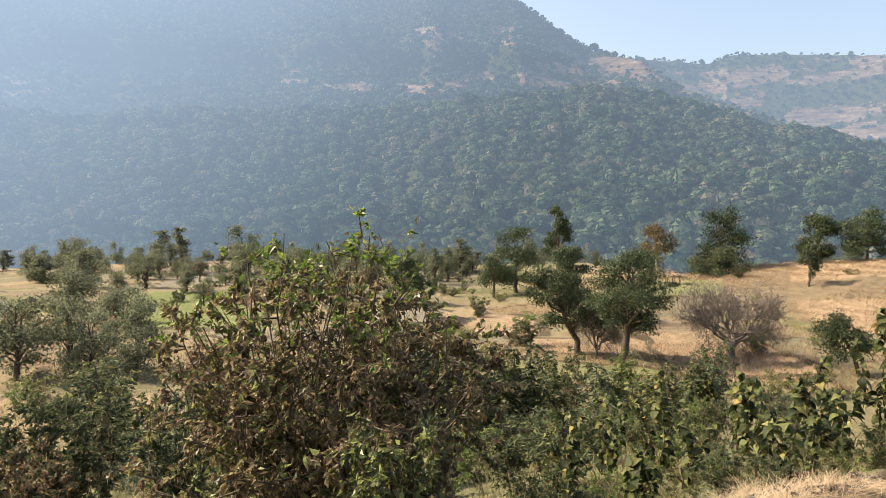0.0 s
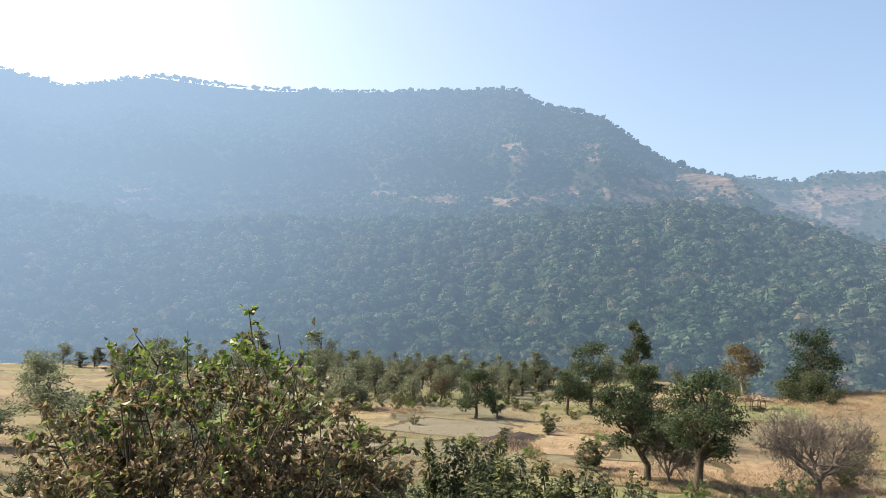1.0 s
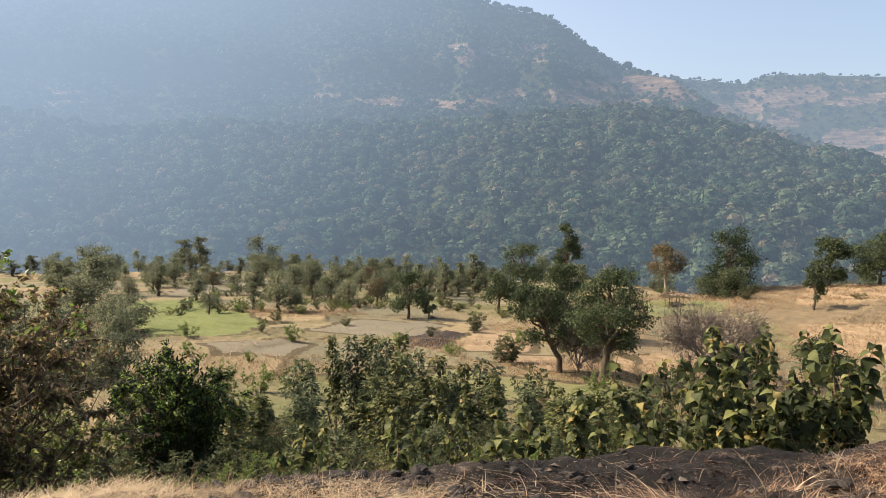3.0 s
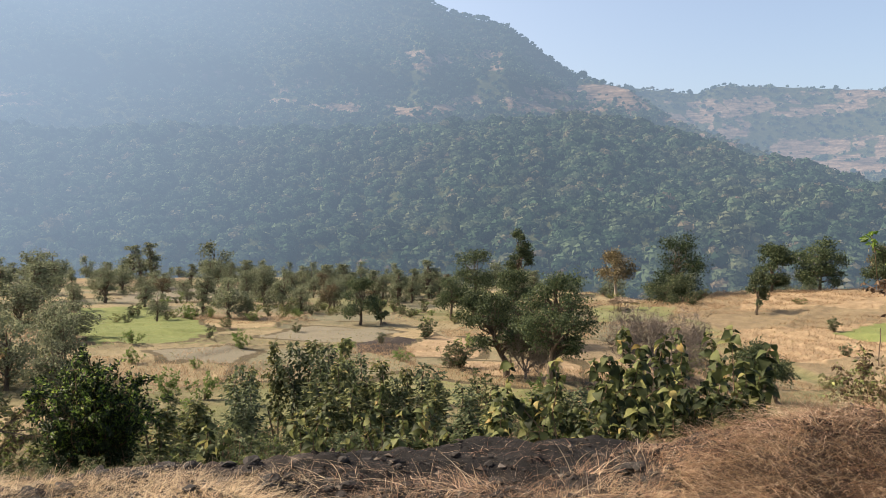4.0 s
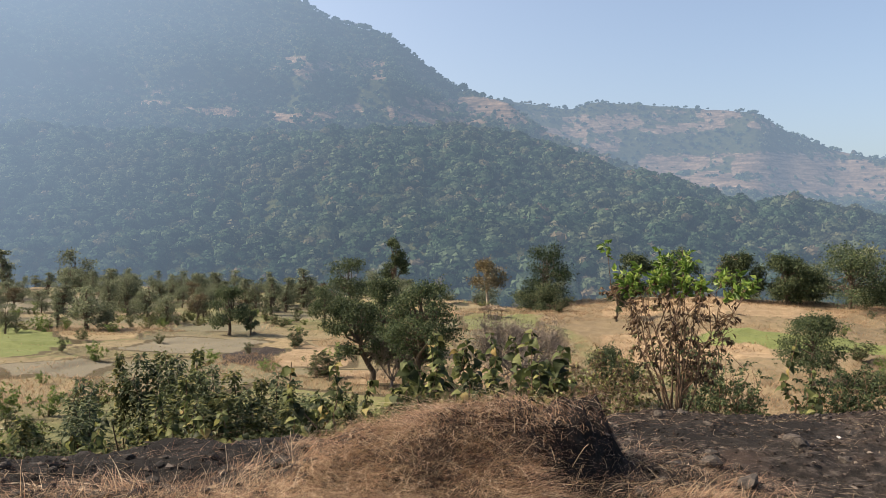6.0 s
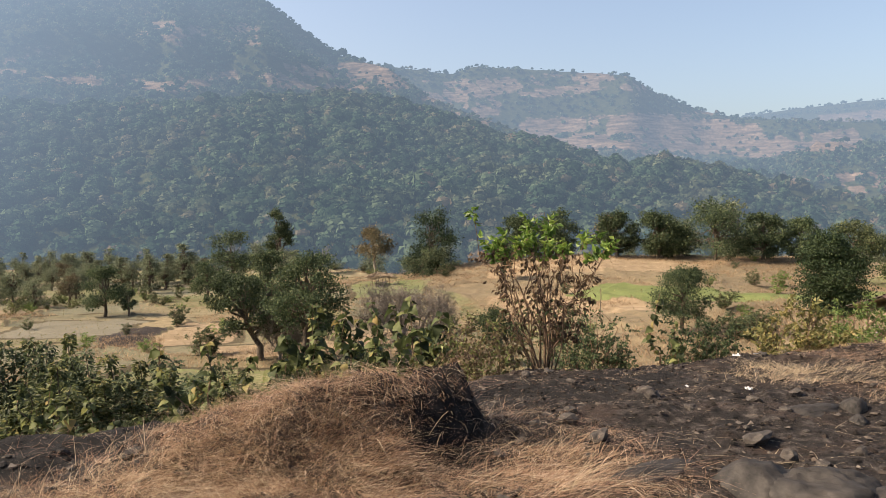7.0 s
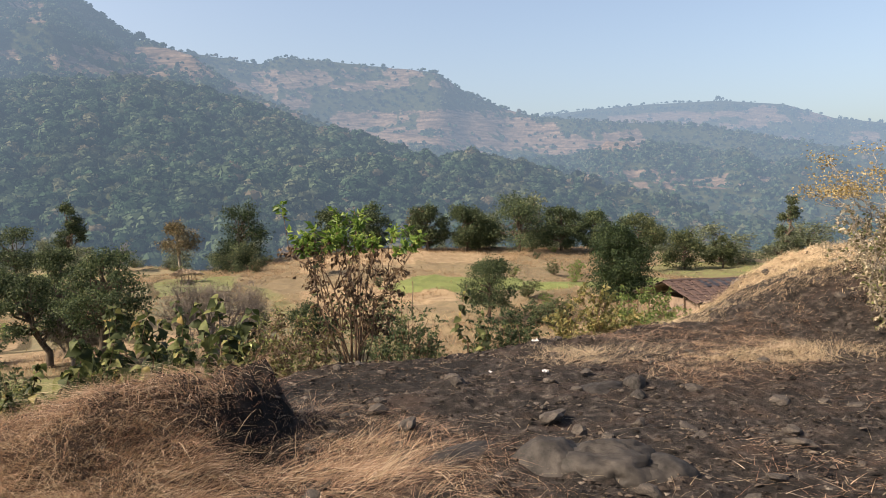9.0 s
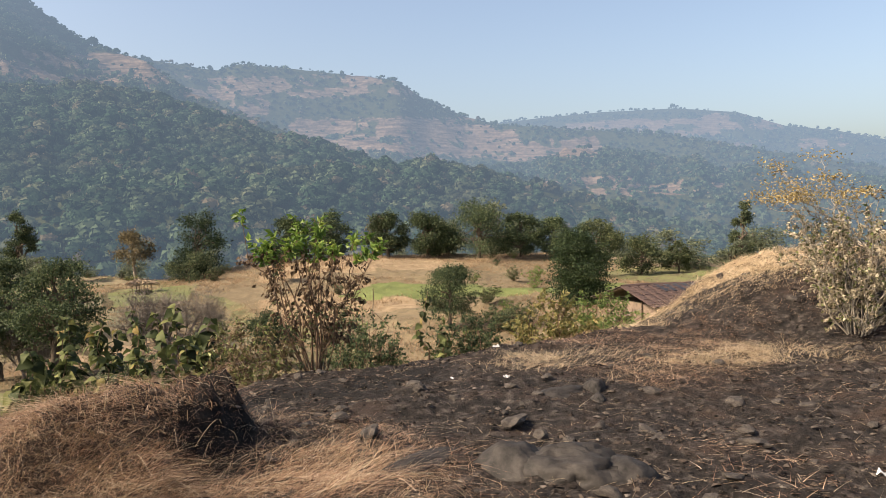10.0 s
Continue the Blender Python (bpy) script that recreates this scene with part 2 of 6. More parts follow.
def haze_emission(n, l, shader_out, out):
    """Paints haze on the distant backdrop as emission, stronger with distance and towards the sun."""
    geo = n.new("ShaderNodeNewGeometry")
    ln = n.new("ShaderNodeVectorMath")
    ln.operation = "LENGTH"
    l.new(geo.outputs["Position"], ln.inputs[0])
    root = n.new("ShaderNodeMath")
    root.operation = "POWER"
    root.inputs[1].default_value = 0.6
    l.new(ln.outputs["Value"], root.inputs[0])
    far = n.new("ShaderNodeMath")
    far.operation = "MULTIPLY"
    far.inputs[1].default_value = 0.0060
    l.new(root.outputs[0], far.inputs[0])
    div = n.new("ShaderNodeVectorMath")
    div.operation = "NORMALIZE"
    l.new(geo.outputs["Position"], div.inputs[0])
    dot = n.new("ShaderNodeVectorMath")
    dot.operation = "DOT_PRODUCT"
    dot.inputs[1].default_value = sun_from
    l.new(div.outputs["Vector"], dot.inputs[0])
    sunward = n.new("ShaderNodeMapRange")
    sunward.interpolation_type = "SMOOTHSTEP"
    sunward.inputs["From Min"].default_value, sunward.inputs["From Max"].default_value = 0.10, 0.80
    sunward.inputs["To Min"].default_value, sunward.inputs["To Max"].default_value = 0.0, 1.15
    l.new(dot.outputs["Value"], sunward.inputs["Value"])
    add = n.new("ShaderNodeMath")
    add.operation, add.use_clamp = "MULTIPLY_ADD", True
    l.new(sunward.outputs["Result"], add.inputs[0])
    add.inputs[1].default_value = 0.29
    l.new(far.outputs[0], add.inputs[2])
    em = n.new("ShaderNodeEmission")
    em.inputs["Color"].default_value = (*HAZE_GLOW, 1)
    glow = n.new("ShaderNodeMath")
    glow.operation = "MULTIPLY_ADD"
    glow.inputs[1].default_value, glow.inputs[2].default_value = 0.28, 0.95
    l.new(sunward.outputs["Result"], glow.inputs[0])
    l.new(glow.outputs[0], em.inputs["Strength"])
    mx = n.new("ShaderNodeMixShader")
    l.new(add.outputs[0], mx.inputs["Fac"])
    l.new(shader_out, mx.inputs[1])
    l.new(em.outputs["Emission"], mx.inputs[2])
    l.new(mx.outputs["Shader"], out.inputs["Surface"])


def hill_material():
    m, n, l, p = material("far_hillside")
    geo = n.new("ShaderNodeNewGeometry")
    fine = noise_node(n, l, 0.12, 8, 0.7, geo.outputs["Position"])
    a = n.new("ShaderNodeAttribute")
    a.attribute_name = "open"
    scrub = ramp_node(n, l, fine.outputs["Fac"], [(0.3, (0.02, 0.028, 0.014)), (0.7, (0.06, 0.065, 0.03))]).outputs["Color"]
    mp = n.new("ShaderNodeMapping")
    mp.inputs["Scale"].default_value = (0.025, 0.025, 0.22)
    l.new(geo.outputs["Position"], mp.inputs["Vector"])
    strata = noise_node(n, l, 1.0, 6, 0.7, mp.outputs["Vector"])
    dry = ramp_node(n, l, strata.outputs["Fac"], [(0.3, (0.045, 0.037, 0.03)), (0.46, (0.125, 0.092, 0.069)), (0.6, (0.20, 0.152, 0.115)), (0.78, (0.31, 0.25, 0.195))]).outputs["Color"]
    dry = mix_rgb(n, l, 0.6, dry, ramp_node(n, l, fine.outputs["Fac"], [(0.35, (0.25, 0.27, 0.22)), (0.6, (1.15, 1.12, 1.08))]).outputs["Color"], "MULTIPLY")
    edge = n.new("ShaderNodeMath")
    edge.operation = "MULTIPLY_ADD"
    edge.inputs[1].default_value, edge.inputs[2].default_value = 1.1, -0.55
    l.new(fine.outputs["Fac"], edge.inputs[0])
    both = n.new("ShaderNodeMath")
    both.operation = "ADD"
    l.new(edge.outputs[0], both.inputs[0])
    l.new(a.outputs["Fac"], both.inputs[1])
    cut = ramp_node(n, l, both.outputs[0], [(0.35, (0, 0, 0)), (0.55, (1, 1, 1))]).outputs["Color"]
    l.new(mix_rgb(n, l, cut, scrub, dry), p.inputs["Base Color"])
    p.inputs["Roughness"].default_value = 1.0
    p.inputs["Specular IOR Level"].default_value = 0.0
    bump(n, l, fine.outputs["Fac"], 0.7, 4.0, p)
    # painted haze: the hillside itself emits a blue veil
    haze_emission(n, l, p.outputs["BSDF"], n["Material Output"])
    return m


def far_leaf_material():
    m, n, l, p = material("far_foliage")
    geo = n.new("ShaderNodeNewGeometry")
    big = noise_node(n, l, 0.012, 4, 0.6, geo.outputs["Position"])
    tint = n.new("ShaderNodeAttribute")
    tint.attribute_name = "tint"
    col = ramp_node(n, l, tint.outputs["Fac"], [(0.0, (0.016, 0.032, 0.02)), (0.5, (0.042, 0.072, 0.043)), (0.85, (0.084, 0.116, 0.068)), (0.95, (0.10, 0.107, 0.066)), (1.0, (0.14, 0.113, 0.075))]).outputs["Color"]
    dry = ramp_node(n, l, big.outputs["Fac"], [(0.52, (0, 0, 0)), (0.75, (0.4, 0.4, 0.4))]).outputs["Color"]
    col = mix_rgb(n, l, dry, col, (0.13, 0.095, 0.06))
    l.new(col, p.inputs["Base Color"])
    p.inputs["Roughness"].default_value = 0.9
    p.inputs["Specular IOR Level"].default_value = 0.0
    tr = n.new("ShaderNodeBsdfTranslucent")
    l.new(col, tr.inputs["Color"])
    mx = n.new("ShaderNodeMixShader")
    mx.inputs["Fac"].default_value = 0.25
    l.new(p.outputs["BSDF"], mx.inputs[1])
    l.new(tr.outputs["BSDF"], mx.inputs[2])
    # the far leaves emit the same painted haze
    haze_emission(n, l, mx.outputs["Shader"], n["Material Output"])
    return m


GROUND, HILL, FAR_LEAF = ground_material(), hill_material(), far_leaf_material()

# ---- terrain ----
def rand_grid(seed):
    return np.random.RandomState(seed).rand(256, 256)


GRIDS = [rand_grid(s) for s in range(6)]


def vnoise(x, y, seed=0):
    """Smooth value noise, 0 to 1, on arrays."""
    g = GRIDS[seed % 6]
    xi, yi = np.floor(x).astype(int), np.floor(y).astype(int)
    fx, fy = x - xi, y - yi
    fx, fy = fx * fx * (3 - 2 * fx), fy * fy * (3 - 2 * fy)
    a, b = g[xi % 256, yi % 256], g[(xi + 1) % 256, yi % 256]
    c, d = g[xi % 256, (yi + 1) % 256], g[(xi + 1) % 256, (yi + 1) % 256]
    return (a * (1 - fx) + b * fx) * (1 - fy) + (c * (1 - fx) + d * fx) * fy


def fbm(x, y, octaves=4, seed=0):
    """Fractal noise about 0, within -1 to 1."""
    total, amp = 0, 0.5
    for i in range(octaves):
        total = total + amp * (2 * vnoise(x * 2 ** i + 17.3 * i, y * 2 ** i + 9.1 * i, seed + i) - 1)
        amp *= 0.5
    return total


def smooth(a, b, v):
    k = np.clip((v - a) / (b - a), 0, 1)
    return k * k * (3 - 2 * k)


def table(v, pairs):
    xs, ys = zip(*pairs)
    return np.interp(v, xs, ys)


CX, CY = 7.4, -0.4  # where the walker comes to a stop: hub of the terrain's rings
EYE_Z = 1.0
# how far the fields reach, the foot and crest of each ridge, by bearing in degrees from north, clockwise
FIELD_EDGE = [(-60, 300), (-10, 285), (0, 250), (8, 190), (13, 150), (30, 145), (50, 150), (80, 170)]
FOOT = [(-60, 330), (-10, 320), (8, 270), (15, 250), (25, 270), (33, 290), (42, 320), (60, 360), (80, 360)]
CREST_R = [(-60, 1350), (10, 1300), (16, 1150), (23, 1000), (30, 950), (80, 950)]
# forested spurs before the mountain: distance and elevation of each crest
SPUR_R = [(-60, 640), (0, 640), (12, 680), (20, 640), (30, 620), (80, 620)]
SPUR_E = [(-60, 7.2), (-32, 7.1), (-25, 6.5), (-18, 7.3), (-10, 7.6), (-2, 7.9), (5, 8.6), (10, 8.9), (14.5, 8.3), (18.6, 7.2), (22, 6.2), (26.9, 4.8), (31, 3.2), (36, 1.0), (42, -2.0), (80, -6.0)]
LOW_R = [(-60, 420), (8, 400), (15, 400), (25, 450), (36, 560), (45, 660), (80, 700)]
LOW_E = [(-60, -1.0), (-18, -0.5), (-6, 0.6), (5, 1.9), (12, 2.7), (16, 3.1), (21, 3.2), (27, 3.5), (33, 3.9), (36, 3.4), (41, 2.2), (46, 1.0), (52, -0.9), (80, -3.0)]
EAST_E = [(30, 2.0), (36, 3.2), (40, 4.2), (44, 4.75), (48, 4.6), (52, 4.0), (56, 3.2), (61, 2.2), (70, 1.0), (80, 0.5)]
CREST_E = [(-60, 15.4), (-36.6, 15.5), (-33, 15.0), (-27.4, 16.5), (-19.6, 16.5), (-5, 17.3), (-1.3, 17.4), (1, 16.2), (5.1, 15.4),
           (10.3, 11.8), (14, 10.9), (16.2, 9.2), (19.8, 7.6), (22.6, 6.6), (26.7, 4.6), (34, 3.4), (40, 2.7), (48, 1.6), (63, 0.0), (80, -0.5)]
MESA_E = [(0, 9.0), (11, 11.0), (14, 11.2), (18.6, 10.4), (20, 10.9), (25, 10.6), (31.2, 9.9), (33.2, 8.5), (36.2, 7.2), (38.5, 6.6), (50, 5.5), (64, 2.5), (80, 1.5)]
FAR_E = [(30, 6.0), (38.6, 6.7), (42, 7.0), (46, 7.2), (51, 7.2), (55, 6.7), (58, 5.6), (61, 5.1), (64, 4.3), (70, 3.4), (90, 3.0)]


def bank_drop(x, y):
    """How far a spot lies beyond the lip of the bank on which the walker stands."""
    lip = table(x, [(-14, 2.4), (-2, 3.0), (1, 3.5), (2.5, 4.3), (4, 5.0), (8, 6.0), (11, 7.6), (13, 7.4), (15, 6.9), (20, 7.2), (40, 8), (80, 4)])
    lip = lip + 0.3 * fbm(x * 0.5, y * 0.2, 2, 3)
    return y - lip


def plots(x, y):
    """The patchwork of small plots: each spot's plot number (0 to 1) and its distance from the bund."""
    gx, gy = x / 17.0 + 0.25 * fbm(x * 0.02, y * 0.02, 2, 1), y / 13.0
    ix, iy = np.floor(gx).astype(int), np.floor(gy).astype(int)
    f1, f2, pid = np.full(np.shape(x), 9.0), np.full(np.shape(x), 9.0), np.zeros(np.shape(x))
    for dx in (-1, 0, 1):
        for dy in (-1, 0, 1):
            jx, jy = GRIDS[0][(ix + dx) % 256, (iy + dy) % 256], GRIDS[1][(ix + dx) % 256, (iy + dy) % 256]
            d = np.hypot(ix + dx + 0.15 + 0.7 * jx - gx, iy + dy + 0.15 + 0.7 * jy - gy)
            nearer = d < f1
            f2 = np.where(nearer, f1, np.minimum(f2, d))
            pid = np.where(nearer, GRIDS[2][(ix + dx) % 256, (iy + dy) % 256], pid)
            f1 = np.where(nearer, d, f1)
    return pid, (f2 - f1) * 7.0


def hump(x, y):
    """The rounded shoulder that rises beside the path in the east."""
    r, b = np.hypot(x - CX, y - CY), np.degrees(np.arctan2(x - CX, y - CY))
    top = table(b, [(30, 0), (47.5, 0), (49, 0.04), (50.5, 0.15), (52.6, 0.46), (54.8, 0.68), (58.4, 0.86), (62, 0.94), (85, 0.98), (105, 0)])
    return top * smooth(9.4 + 0.3 * fbm(x * 0.6, y * 0.6, 2, 1), 12.1, r) * (1 - smooth(13.0, 19.0, r))


def mound(x, y):
    """The grassed mound at the lip: a long west flank, a steep burnt east end."""
    w = 0.12 * fbm(x * 2.3, y * 2.3, 3, 2)
    ridge = y - (4.62 + 0.4 * smooth(8.7, 9.4, x)) + w
    along = smooth(6.3, 8.2, x + w) * (1 - smooth(9.22, 9.52, x + 0.6 * w))
    south = np.where(ridge < 0, 1 - smooth(0.10, 0.85 - 0.4 * smooth(8.4, 8.9, x), -ridge), 1 - smooth(0.15, 0.7, ridge))
    south = south * (1 + 0.5 * fbm(x * 6, y * 6, 3, 1) * smooth(8.4, 8.8, x))
    return 0.42 * along * south + 0.09 * np.exp(-(((x - 7.4) / 1.0) ** 2 + ((y - 3.7) / 0.6) ** 2))


def charred(x, y):
    """Where the lip of the bank and the end of the mound are burnt black."""
    d = bank_drop(x, y)
    lip = smooth(4.4, 5.2, x + 0.4 * fbm(x * 2, y * 2, 2, 1)) * (1 - smooth(7.0, 7.8, x + 0.5 * (5 - y))) * smooth(-1.1, -0.75, d + 0.3 * fbm(x, y, 2, 2)) * (1 - smooth(0.4, 1.6, d))
    end = np.exp(-(((x - 9.05 - 0.3 * (y - 4.4)) / 0.36) ** 2 + ((y - 4.4) / 0.55) ** 2) ** 2)
    rim = 0.7 * np.exp(-(((x - 11.0) / 1.7) ** 2 + ((y - 6.4) / 1.0) ** 2) ** 2)
    return np.maximum(np.maximum(0.8 * lip, end * (0.75 + 0.5 * fbm(x * 5, y * 5, 3, 3))), rim)


def ground_z(x, y):
    """Height of the near ground and the fields."""
    near = -0.5 + 0.10 * fbm(x * 0.5, y * 0.5, 3, 1) + 0.05 * fbm(x * 2.1, y * 2.1, 3, 2)
    near = near + 0.07 * fbm(x * 3.7, y * 3.7, 3, 1) + 0.03 * fbm(x * 11, y * 11, 2, 4)
    # low mound with dry grass at the lip, rising shoulder to the east
    near = near + mound(x, y)
    near = near + hump(x, y) - 0.25 * smooth(5, 9, y) * (1 - smooth(12, 17, x))
    near = near + 0.10 * fbm(x * 1.7, y * 2.3, 3, 4) * np.exp(-(((x - 7.9) / 1.8) ** 2 + ((y - 4.3) / 1.0) ** 2))
    d = bank_drop(x, y)
    field = -11.4 + 0.5 * fbm(x * 0.03, y * 0.03, 3, 4)
    field = field - 1.2 * smooth(75, 125, y) * (1 - smooth(5, 30, x)) + 2.3 * smooth(12, 34, x) * smooth(82, 112, y) + 3.2 * smooth(34, 70, x)
    # terraces of the small plots
    step = np.floor((field + 0.012 * x) * 2.2) / 2.2
    field = 0.4 * field + 0.6 * step
    pid, rim = plots(x, y)
    field = field + 0.3 * (pid - 0.5) + 0.5 * np.exp(-(rim / 0.6) ** 2) * (0.4 + 0.6 * vnoise(x * 0.15, y * 0.15, 4))
    fall = np.clip(d, 0, None)
    slope = near - (0.55 + 1.1 * smooth(13, 15.5, x) * (1 - smooth(30, 45, x))) * smooth(0, 2.5, fall) - 0.265 * fall + 0.25 * fbm(x * 0.25, y * 0.25, 3, 5) * smooth(1, 6, fall)
    k = smooth(-1.5, 1.5, slope - field)
    low = k * slope + (1 - k) * field
    return np.where(d < 0, near, low)


def spur(r, foot, crest_r, crest, base, back):
    """A ridge that rises from its foot to its crest and falls off behind it."""
    k = np.clip((r - foot) / (crest_r - foot), 0, 1)
    up = base + (crest - base) * (0.72 * k + 0.28 * k * (2 - k))
    return np.where(r > crest_r, crest - back * (r - crest_r), up)


def hill_z(b, r):
    """Height of the far country at bearing b (degrees) and distance r."""
    bw = b + 0.7 * fbm(b * 0.15, r * 0.004, 3, 2)
    wob = fbm(b * 0.35, r * 0.006, 4, 0)
    lump = fbm(b * 0.8, r * 0.02, 3, 5)
    gully = np.abs(fbm(bw * 0.22, r * 0.0015, 3, 3))
    foot, cr = table(b, FOOT), table(b, CREST_R)
    base = -45.0

    def at(radius, el):
        return radius * np.tan(np.radians(el)) + EYE_Z
    # the low dark spur, the main forested spur and the spur to the east
    low_r = table(b, LOW_R) * (1 + 0.05 * fbm(b * 0.3, b * 0, 2, 1))
    low = spur(r, foot, low_r, at(low_r, table(b, LOW_E) + 0.35 * fbm(b * 0.7, b * 0, 3, 2)), base, 0.22) + lump * 5
    main_r = table(b, SPUR_R) * (1 + 0.05 * fbm(b * 0.2, b * 0, 2, 3))
    main = spur(r, foot + 10, main_r, at(main_r, table(b, SPUR_E) + 0.3 * fbm(b * 0.4, b * 0, 3, 4)), base, 0.16)
    km = np.clip((r - foot) / (main_r - foot), 0, 1)
    main = main - gully * 60 * km * (1 - km) + wob * 16 * km * (1 - km) + lump * 4
    east_r = 1300.0 + 60 * fbm(b * 0.2, b * 0, 2, 0)
    east = spur(r, 760.0, east_r, at(east_r, table(b, EAST_E) + 0.25 * fbm(b * 0.5, b * 0, 3, 1)), base, 0.12) - gully * 30 + lump * 6
    # the mountain: a wooded apron, a broken cliff band, an upper slope and a steep rim
    crest = at(cr, table(b, CREST_E))
    toe = main_r + 90.0
    k = np.clip((r - toe) / (cr - toe), 0, 1.0)
    toe_z = at(toe, table(b, SPUR_E) - 1.6)
    band = 0.40 + 0.05 * fbm(b * 0.12, b * 0, 3, 4)
    prof = 0.82 * k + 0.09 * smooth(band - 0.035, band + 0.035, k) + 0.09 * smooth(0.86, 1.0, k)
    body = toe_z + (crest - toe_z) * prof + wob * 34 * k * (1 - k) * 2 - gully * 110 * k * (1 - k)
    body = np.where(r > cr, crest - 0.5 * (r - cr), np.where(r < toe, -60, body))
    # mesa behind, with rocky terraces
    mr = 1750.0 + 80 * fbm(b * 0.2, b * 0.0, 2, 1)
    mc = at(mr, table(b, MESA_E))
    km = np.clip((r - 900) / (mr - 900), 0, 1)
    step = km * 7 + 0.7 * fbm(b * 0.18, b * 0, 3, 2)
    step = (np.floor(step) + smooth(0.55, 0.95, step - np.floor(step))) / 7
    mesa = -40 + (mc + 40) * (0.45 * km + 0.30 * np.clip(step, 0, 1.05) + 0.25 * smooth(0.78, 1, km)) + wob * 26 * km * (1 - km) * 2 - gully * 60 * km * (1 - km)
    mesa = np.where(r > mr, mc - 0.3 * (r - mr), np.minimum(mesa, mc * r / mr + 6))
    fr = 2900.0
    fc = at(fr, table(b, FAR_E))
    kf = np.clip((r - 1500) / (fr - 1500), 0, 1)
    far = -40 + (fc + 40) * (0.8 * kf + 0.2 * smooth(0.75, 1, kf) + 0.04 * np.sin(kf * 17)) + wob * 60 * kf * (1 - kf) * 2
    far = np.where(r > fr, fc - 0.1 * (r - fr), far)
    h = np.maximum.reduce([low, main, body, np.where(r > 800, east, -60), np.where(r > 900, mesa, -60), np.where(r > 1500, far, -60)])
    return h


def bearing(x, y):
    return np.degrees(np.arctan2(x - CX, y - CY))


def terrain_z(x, y):
    b, r = bearing(x, y), np.hypot(x - CX, y - CY)
    edge = table(b, FIELD_EDGE)
    out = smooth(edge - 12, edge + 70, r)
    g = ground_z(x, y)
    g = g * (1 - out) + out * -45
    front = smooth(-85, -60, b) * (1 - smooth(85, 110, b))
    h = hill_z(b, r) * front + (1 - front) * (-20)
    return np.where((r > edge + 30) & (h > g), h, g)
# ---- end of terrain ----

# ---- mesh helpers ----
def mesh_arrays(name, V, F, mat, smooth_shade=False):
    """A mesh from arrays: V (n, 3), F (m, 3 or 4)."""
    V, F = np.asarray(V, np.float32), np.asarray(F, np.int32)
    me = bpy.data.meshes.new(name)
    k = F.shape[1]
    me.vertices.add(len(V))
    me.vertices.foreach_set("co", V.ravel())
    me.loops.add(F.size)
    me.loops.foreach_set("vertex_index", F.ravel())
    me.polygons.add(len(F))
    me.polygons.foreach_set("loop_start", np.arange(0, F.size, k, dtype=np.int32))
    me.polygons.foreach_set("use_smooth", np.full(len(F), smooth_shade))
    me.update(calc_edges=True)
    me.materials.append(mat)
    return me


def joined(pieces):
    """One set of arrays out of several (V, F)."""
    vs, fs, at = [], [], 0
    for V, F in pieces:
        vs.append(np.asarray(V, float))
        fs.append(np.asarray(F, int) + at)
        at += len(V)
    return np.concatenate(vs), np.concatenate(fs)


def part(name, me, parent, label=""):
    ob = new(name, me)
    ob.parent = parent
    return tagged(ob, label)


def thing(name, x, y, label, category, group="", turn=0.0, sink=0.0, size=1.0, z=None):
    ob = new(name)
    ob.empty_display_size = 0.2
    ob.location = (x, y, (height_at(x, y) if z is None else z) - sink)
    ob.rotation_euler = (0, 0, turn)
    ob.scale = (size, size, size)
    return tagged(ob, label, category, group)


def height_at(x, y):
    return float(terrain_z(np.array([float(x)]), np.array([float(y)]))[0])


def in_area(x, y, corners):
    """Whether spots lie in an area with these corners."""
    inside = np.zeros(np.shape(x), bool)
    for (x1, y1), (x2, y2) in zip(corners, corners[1:] + corners[:1]):
        cut = ((y1 > y) != (y2 > y)) & (x < (x2 - x1) * (y - y1) / (y2 - y1 + 1e-9) + x1)
        inside ^= cut
    return inside


GREEN_PLOTS = [[(-33, 90), (-24, 96), (-24, 114), (-47, 152), (-62, 150), (-50, 120)], [(28, 105), (38, 103), (43, 118), (32, 124)], [(52, 90), (58, 76), (66, 66), (75, 60), (80, 66), (70, 76), (60, 92)],
               [(-2, 60), (12, 56), (20, 62), (2, 72)], [(82, 60), (110, 62), (104, 84), (84, 82)]]
GREY_PLOTS = [[(-26, 86), (-20, 90.5), (-13, 87), (-13, 77.5), (-20.6, 77)], [(-16.7, 102), (-15, 125), (1.6, 114), (-2, 95.5)], [(-60, 160), (-40, 165), (-30, 215), (-70, 220)]]
STRAW_PLOTS = [[(2.6, 91), (6, 106), (13, 100), (12, 83), (4.6, 83)], [(48, 106), (72, 96), (100, 100), (100, 130), (60, 128)], [(20, 60), (30, 58), (32, 84), (18, 80)], [(10, 72), (20, 70), (22, 80), (8, 82)], [(40, 78), (56, 72), (58, 92), (44, 96)]]
BURNT_PLOTS = [[(-3.7, 94), (0.4, 105), (4.1, 100), (2.4, 85), (-1.2, 83)]]


def edge_distance(x, y, corners):
    """How far spots lie from the rim of an area."""
    best = np.full(np.shape(x), 99.0)
    for (x1, y1), (x2, y2) in zip(corners, corners[1:] + corners[:1]):
        ux, uy = x2 - x1, y2 - y1
        k = np.clip(((x - x1) * ux + (y - y1) * uy) / (ux * ux + uy * uy), 0, 1)
        best = np.minimum(best, np.hypot(x - x1 - k * ux, y - y1 - k * uy))
    return best


